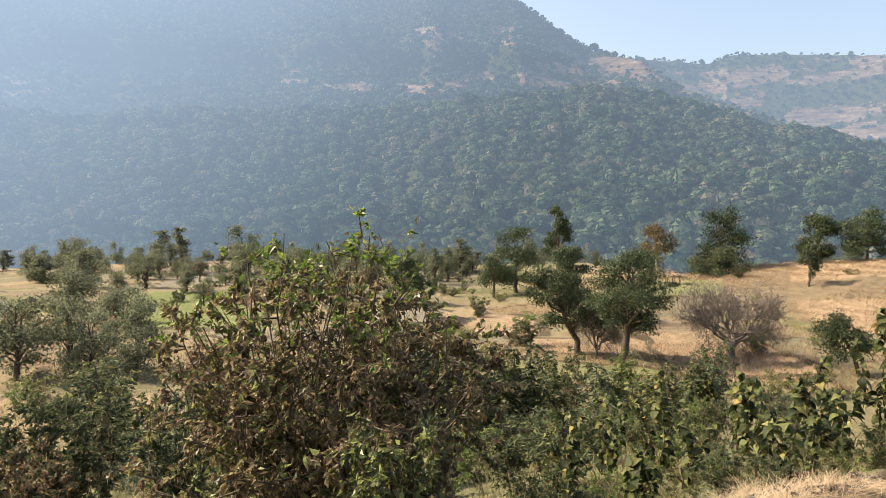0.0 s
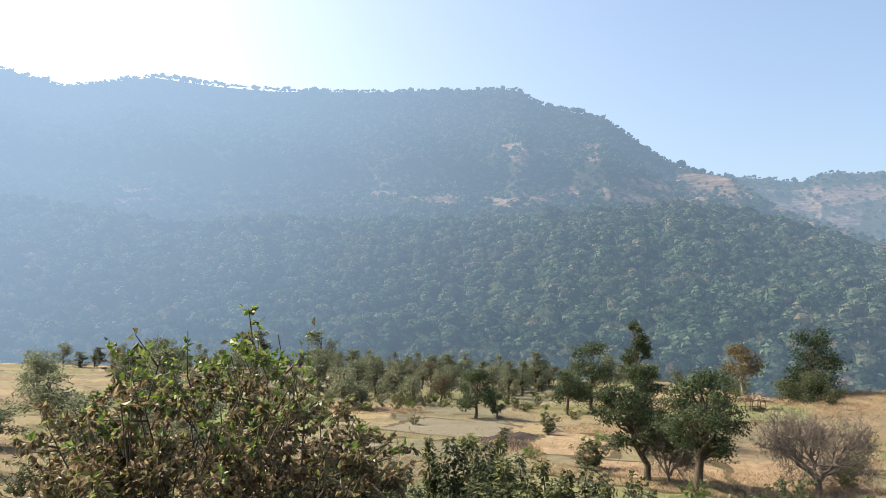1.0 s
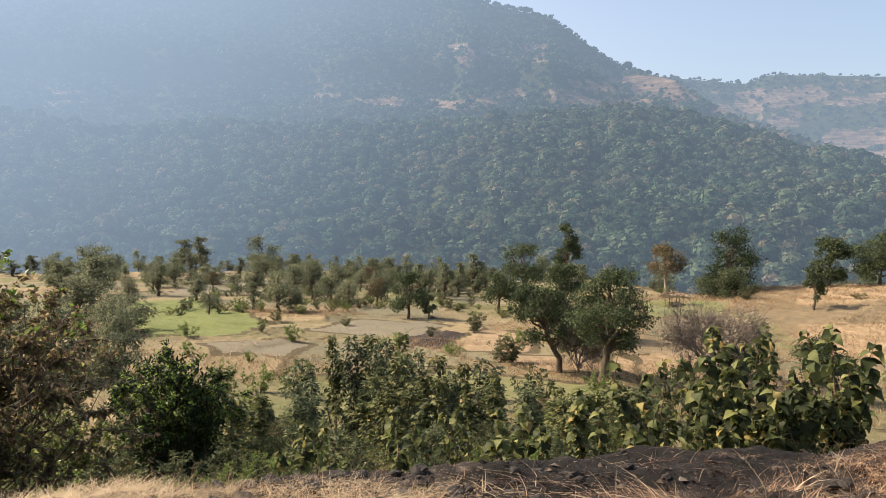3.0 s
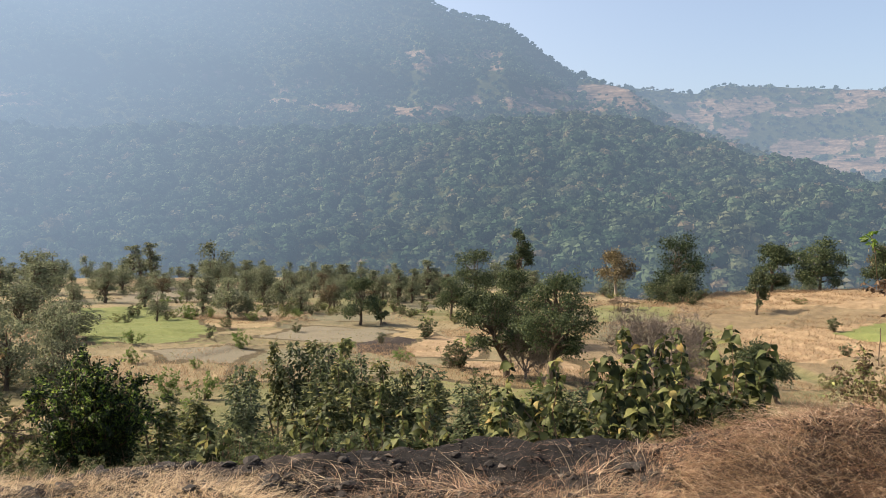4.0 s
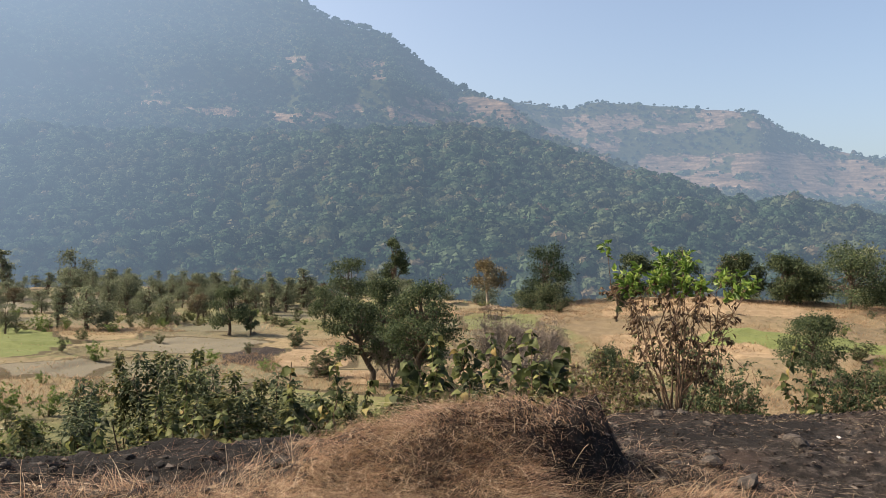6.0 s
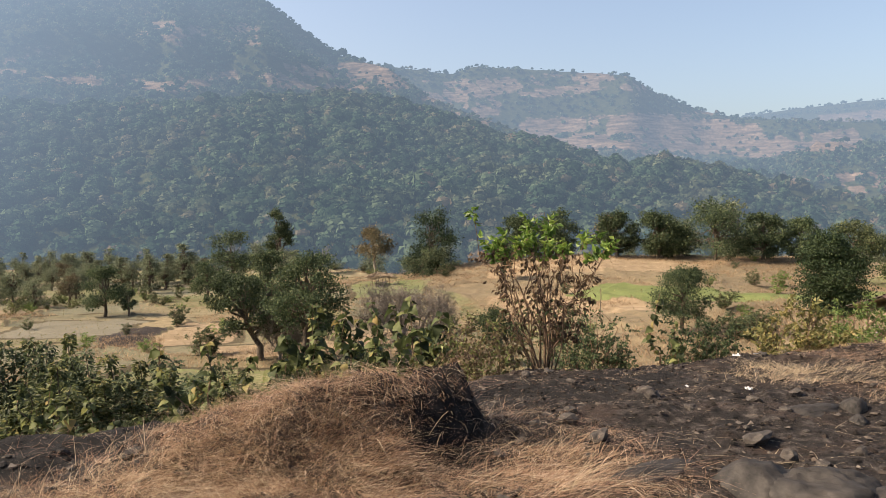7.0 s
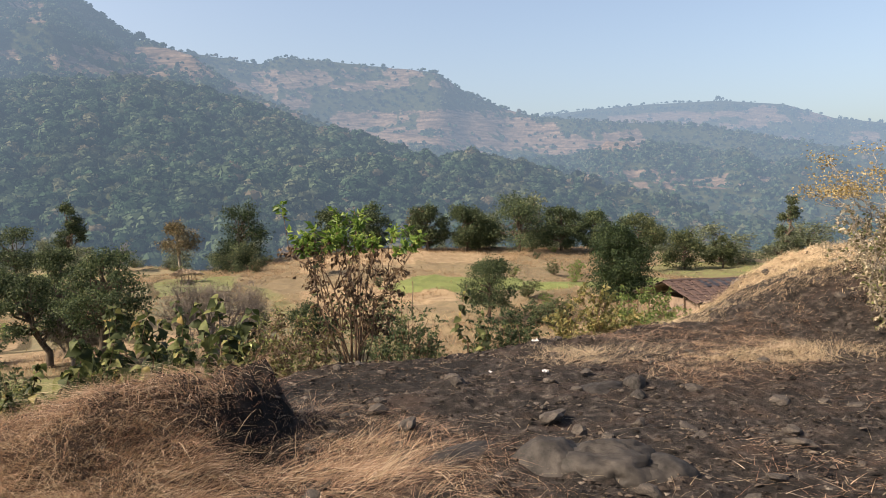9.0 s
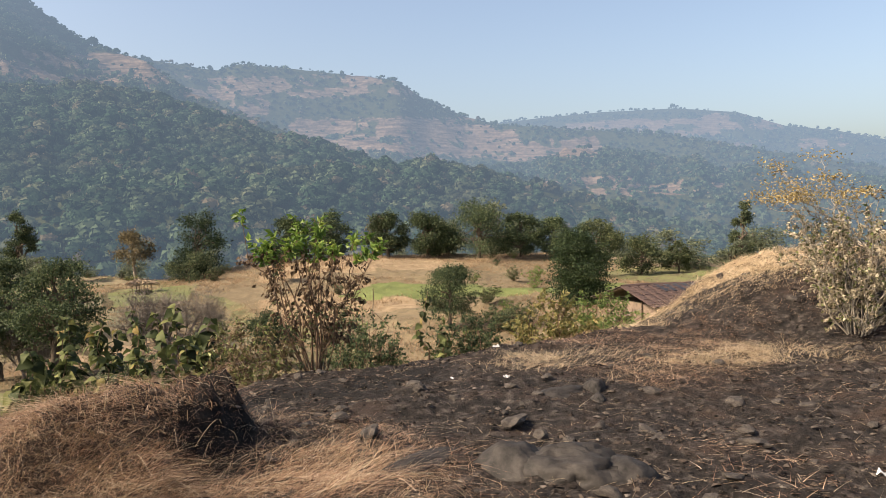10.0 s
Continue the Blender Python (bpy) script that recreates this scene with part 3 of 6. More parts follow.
def polar_sheet(bearings, radii):
    B, R = np.meshgrid(np.radians(bearings), radii)
    X, Y = CX + R * np.sin(B), CY + R * np.cos(B)
    nr, nb = X.shape
    i = np.arange(nr - 1)[:, None] * nb + np.arange(nb - 1)[None]
    F = np.stack([i, i + 1, i + nb + 1, i + nb], -1).reshape(-1, 4)
    return X.ravel(), Y.ravel(), F


def build_ground():
    bs = np.concatenate([np.arange(-180, -60, 4.0), np.arange(-60, 80, 0.4), np.arange(80, 180.1, 4.0)])
    rs = np.concatenate([[0.02, 0.5, 1.0], 1.3 * 1.021 ** np.arange(0, 185), np.arange(61.5, 152, 0.8), 153 * 1.03 ** np.arange(0, 36), [450, 600, 900, 1500, 2500, 4800]])
    X, Y, F = polar_sheet(bs, rs)
    b, r = bearing(X, Y), np.hypot(X - CX, Y - CY)
    edge = table(b, FIELD_EDGE)
    out = smooth(edge - 12, edge + 70, r)
    g = ground_z(X, Y)
    Z = g * (1 - out) + out * -46
    me = mesh_arrays("ground", np.stack([X, Y, Z], -1), F[:, ::-1], GROUND, True)
    d = bank_drop(X, Y)
    pid, rim = plots(X, Y)
    wx, wy = X + 1.6 * fbm(X * 0.12, Y * 0.12, 4, 2), Y + 2.2 * fbm(X * 0.12, Y * 0.12, 4, 4)
    masks = {k: np.zeros(len(X)) for k in ("soil", "straw", "grey", "green", "burnt", "bund", "tone", "char")}
    fieldish = (d > 20)
    rough_grass = smooth(36, 44, X)
    masks["tone"] = np.where(d > 30, pid * (1 - rough_grass) + (0.66 + 0.2 * vnoise(X * 0.06, Y * 0.09, 3)) * rough_grass, 0.45)
    masks["bund"] = np.where(fieldish, 0.9 * (1 - smooth(0.12, 0.42, rim)) * smooth(0.25, 0.5, vnoise(X * 0.1, Y * 0.1, 3)) * (1 - 0.85 * rough_grass), 0.0)
    named = [a for areas in (GREEN_PLOTS, GREY_PLOTS, STRAW_PLOTS) for a in areas]
    for a in named:
        masks["bund"] = np.where(in_area(wx, wy, a), 0, masks["bund"])
    for a in named:
        masks["bund"] = np.maximum(masks["bund"], (1 - smooth(0.25, 0.8, edge_distance(wx, wy, a))) * (1 - rough_grass))
    for name, areas in (("green", GREEN_PLOTS), ("grey", GREY_PLOTS), ("straw", STRAW_PLOTS), ("burnt", BURNT_PLOTS)):
        for a in areas:
            masks[name] = np.maximum(masks[name], in_area(wx, wy, a) * (0.5 if name == "green" and a not in (areas[0], areas[2]) else 0.95))
    for a in GREEN_PLOTS:
        masks["straw"][in_area(wx, wy, a)] = 0
    # the bank: burnt ground by the path, dry straw at the mound and shoulder
    bank = (d < 0.3)
    burn = smooth(0.34, 0.52, 0.5 + 0.5 * fbm(X * 0.5, Y * 0.5, 4, 0) + 0.25)
    burn = burn * (1 - 0.9 * np.exp(-(((X - 7.5) / 1.5) ** 2 + ((Y - 3.7) / 1.0) ** 2)))
    burn = burn * smooth(-9.0, -2.0, X + 0.6 * Y + 7.0 * fbm(X * 0.25, Y * 0.25, 4, 2))
    crest = smooth(11.2, 11.8, r) * smooth(45, 49, b) * (1 - smooth(13.5, 15, r))
    west = (1 - smooth(1.8, 3.6, X)) * smooth(-2.2, -1.2, d)
    burn = burn * (1 - 0.85 * np.maximum(crest, west))
    masks["burnt"] = np.where(bank, burn, masks["burnt"])
    masks["straw"] = np.where(bank, np.maximum(crest, west), masks["straw"])
    masks["soil"] = np.where(d < 30, 0.55 * vnoise(X * 0.4, Y * 0.4, 1), masks["soil"])
    masks["green"] = np.where((d > 0.5) & (d < 34) & (X < 14), 0.08 + 0.38 * vnoise(X * 0.2, Y * 0.2, 3), masks["green"])
    masks["burnt"] = np.maximum(masks["burnt"], 0.9 * np.exp(-(((X + 4.3) / 1.7) ** 2 + ((Y - 8.6) / 1.9) ** 2) ** 1.5))
    masks["straw"] = np.where((d > 0) & (d < 6) & (X > 13.4), 0.8, masks["straw"])
    masks["soil"] = np.where(bank, 0.8, masks["soil"])
    masks["soil"] = np.where(bank & (masks["straw"] > 0.5), 0.3, masks["soil"])
    masks["char"] = charred(X, Y)
    for k, v in masks.items():
        me.attributes.new(k, "FLOAT", "POINT").data.foreach_set("value", v.astype(np.float32))
    return tagged(new("ground", me), "burnt bank, grassy slope and small terraced dry fields", "ground", kind="structure")


# bare land on the far slopes: bearings, elevations, distances and how bare it is
BARE = [(-9, 3, 8.7, 10.0, 700, 1400, 0.62), (1, 8, 9.3, 10.6, 700, 1400, 0.55), (6.5, 15.5, 9.2, 11.2, 700, 1400, 0.85), (-3, 5, 12.2, 13.6, 700, 1400, 0.42), (-16, -6, 9.5, 11.5, 700, 1400, 0.3), (-30, -27, 7.0, 9.5, 700, 1400, 0.4),
        (14.5, 21.5, 2.7, 3.5, 250, 520, 0.85), (19, 23, 5.0, 5.6, 400, 760, 0.5), (33, 36, 1.0, 1.4, 250, 700, 0.6),
        (14, 33, 8.8, 10.3, 1000, 2000, 0.75), (13, 22, 7.4, 8.8, 1000, 2000, 0.65), (20, 38, 4.6, 7.1, 1000, 2000, 0.92), (31, 46, 3.9, 5.3, 900, 2000, 0.75), (34, 40, 5.4, 6.4, 1000, 2000, 0.6),
        (38, 58, 5.2, 6.5, 1800, 3000, 0.85), (40, 62, 4.0, 4.8, 1800, 3000, 0.5), (45, 56, 1.2, 2.6, 900, 2000, 0.45), (40, 46, 2.0, 2.6, 700, 2000, 0.6)]


def open_land(b, r, z):
    """Where the far hillsides are bare grass and rock, 0 to 1."""
    el = np.degrees(np.arctan2(z - EYE_Z, r))
    n = 0.5 + 0.5 * fbm(b * 0.45, el * 1.6, 4, 1) + 0.35 * fbm(b * 1.6, el * 5.0, 3, 3)
    eb, ee = b + 1.2 * fbm(b * 0.5, el, 3, 2), el + 0.5 * fbm(b * 0.4, el * 0.7, 3, 5)
    bare = 0.0 * n
    for b0, b1, e0, e1, r0, r1, share in BARE:
        inside = smooth(b0 - 0.8, b0 + 0.8, eb) * (1 - smooth(b1 - 0.8, b1 + 0.8, eb)) * smooth(e0 - 0.15, e0 + 0.2, ee) * (1 - smooth(e1 - 0.2, e1 + 0.15, ee)) * (r > r0) * (r < r1)
        bare = np.maximum(bare, inside * smooth(0.70 - 0.5 * share, 0.90 - 0.5 * share, n))
    return np.clip(bare, 0, 1)


LONE = 10.6


def build_hills():
    bs = np.concatenate([np.arange(-75, -44, 1.0), np.arange(-44, 76, 0.3), np.arange(76, 100.1, 1.0)])
    rs = np.concatenate([235 * 1.0085 ** np.arange(0, 204), np.arange(1330, 1860, 13), np.arange(1870, 3000, 28), [3100, 3400]])
    X, Y, F = polar_sheet(bs, rs)
    b, r = bearing(X, Y), np.hypot(X - CX, Y - CY)
    front = smooth(-75, -62, b) * (1 - smooth(88, 100, b))
    Z = hill_z(b, r)
    Z = np.where(r < table(b, FOOT) + 4, -49, Z) * front + (1 - front) * -60
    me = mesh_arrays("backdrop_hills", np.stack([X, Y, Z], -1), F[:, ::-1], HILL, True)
    me.attributes.new("open", "FLOAT", "POINT").data.foreach_set("value", open_land(b, r, Z).astype(np.float32))
    return tagged(new("backdrop_hills", me), "hazy forested mountain ridges with bare rocky terraces", "hills", kind="structure")


def build_forest():
    """The woods on the hills: a cluster of leafy facets for each tree."""
    rng = np.random.RandomState(5)

    def crowns(k, size):
        protos = []
        for s in range(10):
            d = rng.normal(size=(k, 3))
            d[:, 2] = np.abs(d[:, 2]) * 0.9 - 0.3
            d /= np.linalg.norm(d, axis=1)[:, None]
            lobes = unit_rows(rng.normal(size=(5, 3)))
            out = 0.62 + 0.38 * np.max(d @ lobes.T, axis=1, keepdims=True) ** 2
            c = d * out * (0.75 + 0.25 * rng.rand(k, 1)) * np.array([1, 1, 0.9]) * rng.uniform(0.8, 1.2, 3)
            nrm = unit_rows(d + 0.35 * rng.normal(size=(k, 3)))
            t = unit_rows(np.cross(nrm, rng.normal(size=(k, 3))))
            u = np.cross(nrm, t)
            sz = size * (0.75 + 0.5 * rng.rand(k, 1))
            protos.append(np.stack([c + t * sz, c - 0.5 * t * sz + u * 0.85 * sz, c - 0.5 * t * sz - u * 0.85 * sz], 1).reshape(-1, 3))
        return np.array(protos)

    def unit_rows(v):
        return v / np.linalg.norm(v, axis=1, keepdims=True)

    def scatter(n, b0, b1, r0, r1, size0, size1, keep):
        b = rng.uniform(b0, b1, n)
        r = np.sqrt(rng.uniform(r0 ** 2, r1 ** 2, n))
        z = hill_z(b, r)
        ok = keep(b, r, z) & (r > table(b, FOOT) + 8)
        b, r, z = b[ok], r[ok], z[ok]
        s = (size0 + (size1 - size0) * rng.rand(len(b)) ** 2.2) * (0.7 + 0.6 * vnoise(b * 1.2, r * 0.02, 3))
        x, y = CX + r * np.sin(np.radians(b)), CY + r * np.cos(np.radians(b))
        return np.stack([x, y, z, s], -1)

    def woods(b, r, z):
        dens = 0.8 + 0.5 * fbm(b * 0.5, r * 0.01, 3, 2)
        return (rng.rand(len(b)) < dens) & (rng.rand(len(b)) > 0.9 * open_land(b, r, z))
    near = [scatter(20500, -42, 74, 255, 560, 2.1, 4.9, woods),
            scatter(12000, -42, 40, 540, 760, 2.3, 5.2, woods)]
    rows = [scatter(21000, -42, 24, 740, 1340, 2.4, 5.0, lambda b, r, z: woods(b, r, z) & (r < table(b, CREST_R) + 5)),
            scatter(9000, 26, 74, 560, 1340, 2.6, 5.2, woods),
            scatter(9500, 8, 72, 1100, 1790, 2.8, 6.0, woods),
            scatter(4200, 34, 74, 1800, 2950, 4.5, 9, woods)]
    # trees along the skylines
    for b0, b1, rr, n, s in ((-42, 16, CREST_R, 150, 2.2), (10, 40, None, 110, 2.7), (38, 70, 2880, 70, 4.5)):
        b = np.concatenate([c + rng.normal(size=5) * 0.5 for c in rng.uniform(b0, b1, n // 5)])
        n = len(b)
        r = table(b, rr) - 4 if isinstance(rr, list) else np.full(n, rr or 1740.0)
        z = hill_z(b, r)
        rows.append(np.stack([CX + r * np.sin(np.radians(b)), CY + r * np.cos(np.radians(b)), z, s * rng.uniform(0.5, 1.2, n)], -1))
    # a lone large tree on the mountain's shoulder
    for b, size in ((LONE, 9.0), (LONE - 0.5, 4.0)):
        r = float(table(b, CREST_R)) - 4
        rows.append(np.array([[CX + r * math.sin(radians(b)), CY + r * math.cos(radians(b)), float(hill_z(np.array([b]), np.array([r]))[0]), size]]))
    cloud, tints = [], []
    for protos, T in ((crowns(38, 0.40), np.concatenate(near)), (crowns(18, 0.56), np.concatenate(rows))):
        V = protos[rng.randint(0, 10, len(T))] * T[:, None, 3:4]
        V[:, :, 2] *= rng.uniform(0.8, 1.15, len(T))[:, None]
        V += T[:, None, :3]
        V[:, :, 2] += (T[:, 3] * 0.6)[:, None]
        cloud.append(V.reshape(-1, 3))
        tints.append(np.repeat(rng.rand(len(T)), V.shape[1]))
    V = np.concatenate(cloud)
    me = mesh_arrays("hillside_forest", V, np.arange(len(V)).reshape(-1, 3), FAR_LEAF)
    me.attributes.new("tint", "FLOAT", "POINT").data.foreach_set("value", np.concatenate(tints).astype(np.float32))
    return tagged(new("hillside_forest", me), "dense hazy dry deciduous forest on the mountainside", "forest", kind="stuff")


build_ground()
build_hills()
build_forest()


# ---- plants ----
def unit(v):
    return v / (np.linalg.norm(v, axis=-1, keepdims=True) + 1e-9)


def tube(points, r0, r1, sides=5):
    """A tapered limb along points."""
    P = np.asarray(points, float)
    n = len(P)
    tang = unit(np.gradient(P, axis=0))
    ref = np.where(np.abs(tang[:, 2:3]) > 0.9, np.array([[1.0, 0, 0]]), np.array([[0, 0, 1.0]]))
    a = unit(np.cross(tang, ref))
    b = np.cross(tang, a)
    rad = np.linspace(r0, r1, n)[:, None, None]
    ang = np.linspace(0, 2 * np.pi, sides, endpoint=False)
    ring = a[:, None] * np.cos(ang)[None, :, None] + b[:, None] * np.sin(ang)[None, :, None]
    V = (P[:, None] + rad * ring).reshape(-1, 3)
    i = np.arange(n - 1)[:, None] * sides
    j = np.arange(sides)[None]
    k = (j + 1) % sides
    return V, np.stack([i + j, i + k, i + sides + k, i + sides + j], -1).reshape(-1, 4)


def leaf_arrays(P, axis, rng, length, width, fold=0.25, facing=None):
    """Pointed leaves with a folded midrib, at P, along axis."""
    n = len(P)
    axis = unit(axis)
    side = unit(np.cross(axis, rng.normal(size=(n, 3)) if facing is None else facing + 0.45 * rng.normal(size=(n, 3))))
    up = np.cross(side, axis)
    L = (length * rng.uniform(0.65, 1.25, n))[:, None]
    W = (width * rng.uniform(0.7, 1.2, n))[:, None]
    mid = P + axis * L * 0.45
    V = np.stack([P, mid + side * W * 0.5 + up * W * fold, P + axis * L - up * L * 0.12, mid - side * W * 0.5 + up * W * fold], 1).reshape(-1, 3)
    i = np.arange(n)[:, None] * 4
    F = np.concatenate([i + np.array([[0, 1, 2]]), i + np.array([[0, 2, 3]])])
    return V, F


def crooked(a, b, rng, wob, n=5, sag=0.0):
    """A crooked line from a to b."""
    t = np.linspace(0, 1, n)[:, None]
    P = np.asarray(a) * (1 - t) + np.asarray(b) * t
    w = rng.normal(size=(n, 3)) * wob * np.linalg.norm(np.asarray(b) - np.asarray(a))
    w[0] = w[-1] = 0
    P = P + w
    P[:, 2] += sag * 4 * (t * (1 - t))[:, 0]
    return P


def grow_shrub(seed, height, width, stems, twigs, spread=0.5, low=0.25, wob=0.05, flare=0.45, side=0.0, stem=0.0068):
    """Stems from one root that fan out, with twigs. Gives the wood and the spots and directions of the twigs."""
    rng = np.random.RandomState(seed)
    wood, spots, ways = [], [], []
    for s in range(stems):
        ang = rng.uniform(0, 2 * np.pi)
        out = width * 0.5 * np.sqrt(rng.rand()) * rng.uniform(0.7, 1.0)
        h = height * rng.uniform(0.72, 1.0) * (1 - flare * (out / (width * 0.5)) ** 2) * (1 - side * np.cos(ang) * out / (width * 0.5))
        base = np.array([np.cos(ang), np.sin(ang), 0]) * rng.uniform(0, 0.06 * width)
        tip = np.array([np.cos(ang) * out, np.sin(ang) * out, h])
        P = crooked(base, tip, rng, wob, 6, 0.06 * height)
        wood.append(tube(P, stem * height * rng.uniform(0.6, 1.1), 0.0015 * height, 4))
        for k in range(twigs):
            t = rng.uniform(low, 1.0)
            f = t * 5
            i = min(int(f), 4)
            p = P[i] * (1 - (f - i)) + P[i + 1] * (f - i)
            d = unit(rng.normal(size=3) + np.array([np.cos(ang), np.sin(ang), 0.7]) * 0.9)
            ln = spread * height * rng.uniform(0.10, 0.26)
            q = p + d * ln
            Q = crooked(p, q, rng, 0.08, 3)
            if k % 2 == 0 or height < 2.3:
                wood.append(tube(Q[::2], 0.0028 * height, 0.001 * height, 3))
            spots.append(Q)
            ways.append(d)
    return wood, np.array(spots), np.array(ways), rng


def quads_of(pieces):
    return joined([(V, F) for V, F in pieces])


def twig_leaves(spots, ways, rng, per, length, width, droop=0.3, where=None, jitter=0.5):
    S, D = (spots, ways) if where is None else (spots[where], ways[where])
    n = len(S) * per
    S, D = np.repeat(S, per, 0), np.repeat(D, per, 0)
    t = rng.uniform(0.2, 1.05, n)[:, None]
    P = np.where(t < 0.5, S[:, 0] * (1 - 2 * t) + S[:, 1] * 2 * t, S[:, 1] * (2 - 2 * t) + S[:, 2] * (2 * t - 1))
    P = P + rng.normal(size=(n, 3)) * length * 0.35 * jitter
    ax = unit(D * 0.6 + rng.normal(size=(n, 3)) * 0.9) + np.array([0, 0, -droop])
    return leaf_arrays(P, ax, rng, length, width)


def shrub_meshes(seed, height, width, stems, twigs, per, length, leaf_width, mat, wood_mat=None, droop=0.3, low=0.06, **kw):
    wood, S, D, rng = grow_shrub(seed, height, width, stems, twigs, low=low, **kw)
    V, F = quads_of(wood)
    w = mesh_arrays("stem", V, F, wood_mat or TWIG, True)
    LV, LF = twig_leaves(S, D, rng, per, length, leaf_width, droop)
    return w, mesh_arrays("foliage", LV, LF, mat)


def plant(name, meshes, x, y, label, category, group="", turn=0.0, size=1.0, sink=0.03):
    t = thing(name, x, y, label, category, group, turn, sink, size)
    for m in meshes:
        part(m.name.split(".")[0], m, t)
    return t


def tree_meshes(seed, height, width, mat, bole=0.3, clumps=16, leaves=3200, leaf=0.42, crown_low=0.3, wood_mat=None, lean=(0, 0), girth=0.028, top=0.75, flat=0.75, fat=1.0):
    """A tapered trunk with limbs to each clump of leaves, and the crown."""
    rng = np.random.RandomState(seed)
    wood = []
    fork = np.array([lean[0] * bole, lean[1] * bole, height * bole])
    head = np.array([lean[0], lean[1], height * 0.8])
    trunk = crooked((0, 0, -0.3), fork, rng, 0.03, 5)
    spine = crooked(fork, head, rng, 0.06, 5)
    r = girth * height
    wood.append(tube(trunk, r * 1.25, r * 0.85, 8))
    wood.append(tube(spine, r * 0.85, r * 0.12, 6))
    C, R = [], []
    for i in range(clumps):
        v = rng.uniform(0, 1)
        z = height * (crown_low + (0.95 - crown_low) * v)
        prof = np.sin(np.pi * (0.16 + 0.76 * v ** top)) ** 0.7
        out = width * 0.5 * prof * rng.uniform(0.35, 0.86)
        a = i * 2.4 + rng.uniform(-0.5, 0.5)
        cr = width * rng.uniform(0.09, 0.2) * fat
        c = np.array([np.cos(a) * out + lean[0] * v, np.sin(a) * out + lean[1] * v, z - 0.3 * cr])
        C.append(c)
        R.append(cr)
        k = rng.uniform(0, 0.75)
        f = spine[0] * (1 - k) + spine[-1] * k if c[2] > fork[2] + 0.1 * height else trunk[-1]
        f = np.minimum(f, [9e9, 9e9, max(c[2] - 0.05 * height, fork[2] * 0.8)])
        wood.append(tube(crooked(f, c, rng, 0.07, 5, 0.03 * height), r * 0.42, r * 0.08, 5))
    C, R = np.array(C), np.array(R)
    which = rng.choice(len(C), leaves, p=R ** 2 / np.sum(R ** 2))
    d = unit(rng.normal(size=(leaves, 3)) + np.array([0, 0, 0.25]))
    lump = 1 + 0.35 * np.sin(d[:, 0] * 5 + which) * np.sin(d[:, 1] * 5 + 2 * which) + 0.25 * np.sin(d[:, 2] * 7 + which)
    P = C[which] + d * (R[which] * lump * (0.25 + 0.85 * rng.rand(leaves) ** 0.55))[:, None] * np.array([1, 1, flat])
    ax = unit(d * 0.3 + rng.normal(size=(leaves, 3)) * 0.8 + np.array([0, 0, -0.45]))
    LV, LF = leaf_arrays(P, ax, rng, leaf, leaf * 0.6, 0.2, d)
    V, F = quads_of(wood)
    return mesh_arrays("trunk", V, F, wood_mat or BARK, True), mesh_arrays("crown", LV, LF, mat)


def bare_tree_meshes(seed, height, width, leaves=5200):
    """A low spreading tree that has dropped most of its leaves."""
    rng = np.random.RandomState(seed)
    wood, spots, ways = [], [], []

    def limb(a, d, ln, r, depth):
        b = a + d * ln
        wood.append(tube(crooked(a, b, rng, 0.05, 4), r, r * 0.6, 6 if depth > 2 else 3))
        if depth == 0:
            spots.append(b)
            ways.append(d)
            return
        for _ in range(4):
            nd = unit(d + rng.normal(size=3) * 0.62 + np.array([0, 0, 0.12]))
            limb(a + (b - a) * rng.uniform(0.6, 1.0), nd, ln * rng.uniform(0.58, 0.82), r * 0.58, depth - 1)
    for i in range(6):
        a = i * 1.05 + rng.uniform(-0.3, 0.3)
        limb(np.array([0, 0, 0.1 * height]), unit(np.array([np.cos(a), np.sin(a), rng.uniform(0.5, 1.1)])), 0.36 * height, 0.022 * height, 4)
    wood.append(tube([(0, 0, -0.2), (0, 0, 0.06 * height), (0, 0, 0.14 * height)], 0.05 * height, 0.04 * height, 8))
    V, F = quads_of(wood)
    s = np.array([width / np.ptp(V[:, 0]), width / np.ptp(V[:, 1]), height / V[:, 2].max()])
    V = V * s
    sp = np.array(spots) * s
    pick = rng.choice(len(sp), leaves)
    LV, LF = leaf_arrays(sp[pick] + rng.normal(size=(leaves, 3)) * 0.35, rng.normal(size=(leaves, 3)) + np.array([0, 0, 0.5]), rng, 0.55, 0.024)
    return mesh_arrays("stem", V, F, GREY_TWIG, True), mesh_arrays("twig", LV, LF, GREY_TWIG)


def big_leaf_mesh(seed):
    """One broad teak leaf, drooping, with a wavy edge and a midrib."""
    rng = np.random.RandomState(seed)
    V, F = [], []
    prof = [0.03, 0.34, 0.5, 0.42, 0.2, 0.01]
    for i, w in enumerate(prof):
        t = i / 5
        z = 0.18 * np.sin(t * 2.6) - 0.45 * t * t
        for s in (-1, 0, 1):
            V.append((s * w * 0.78 + 0.03 * rng.normal(), t, z + (0.10 * w + 0.03 * rng.normal() if s else -0.02)))
    for i in range(5):
        for s in (0, 1):
            a = i * 3 + s
            F.append((a, a + 1, a + 4, a + 3))
    return mesh_arrays("leaf", np.array(V), np.array(F), LEAF_BROAD, True)


TEAK_LEAVES = [big_leaf_mesh(s) for s in range(6)]


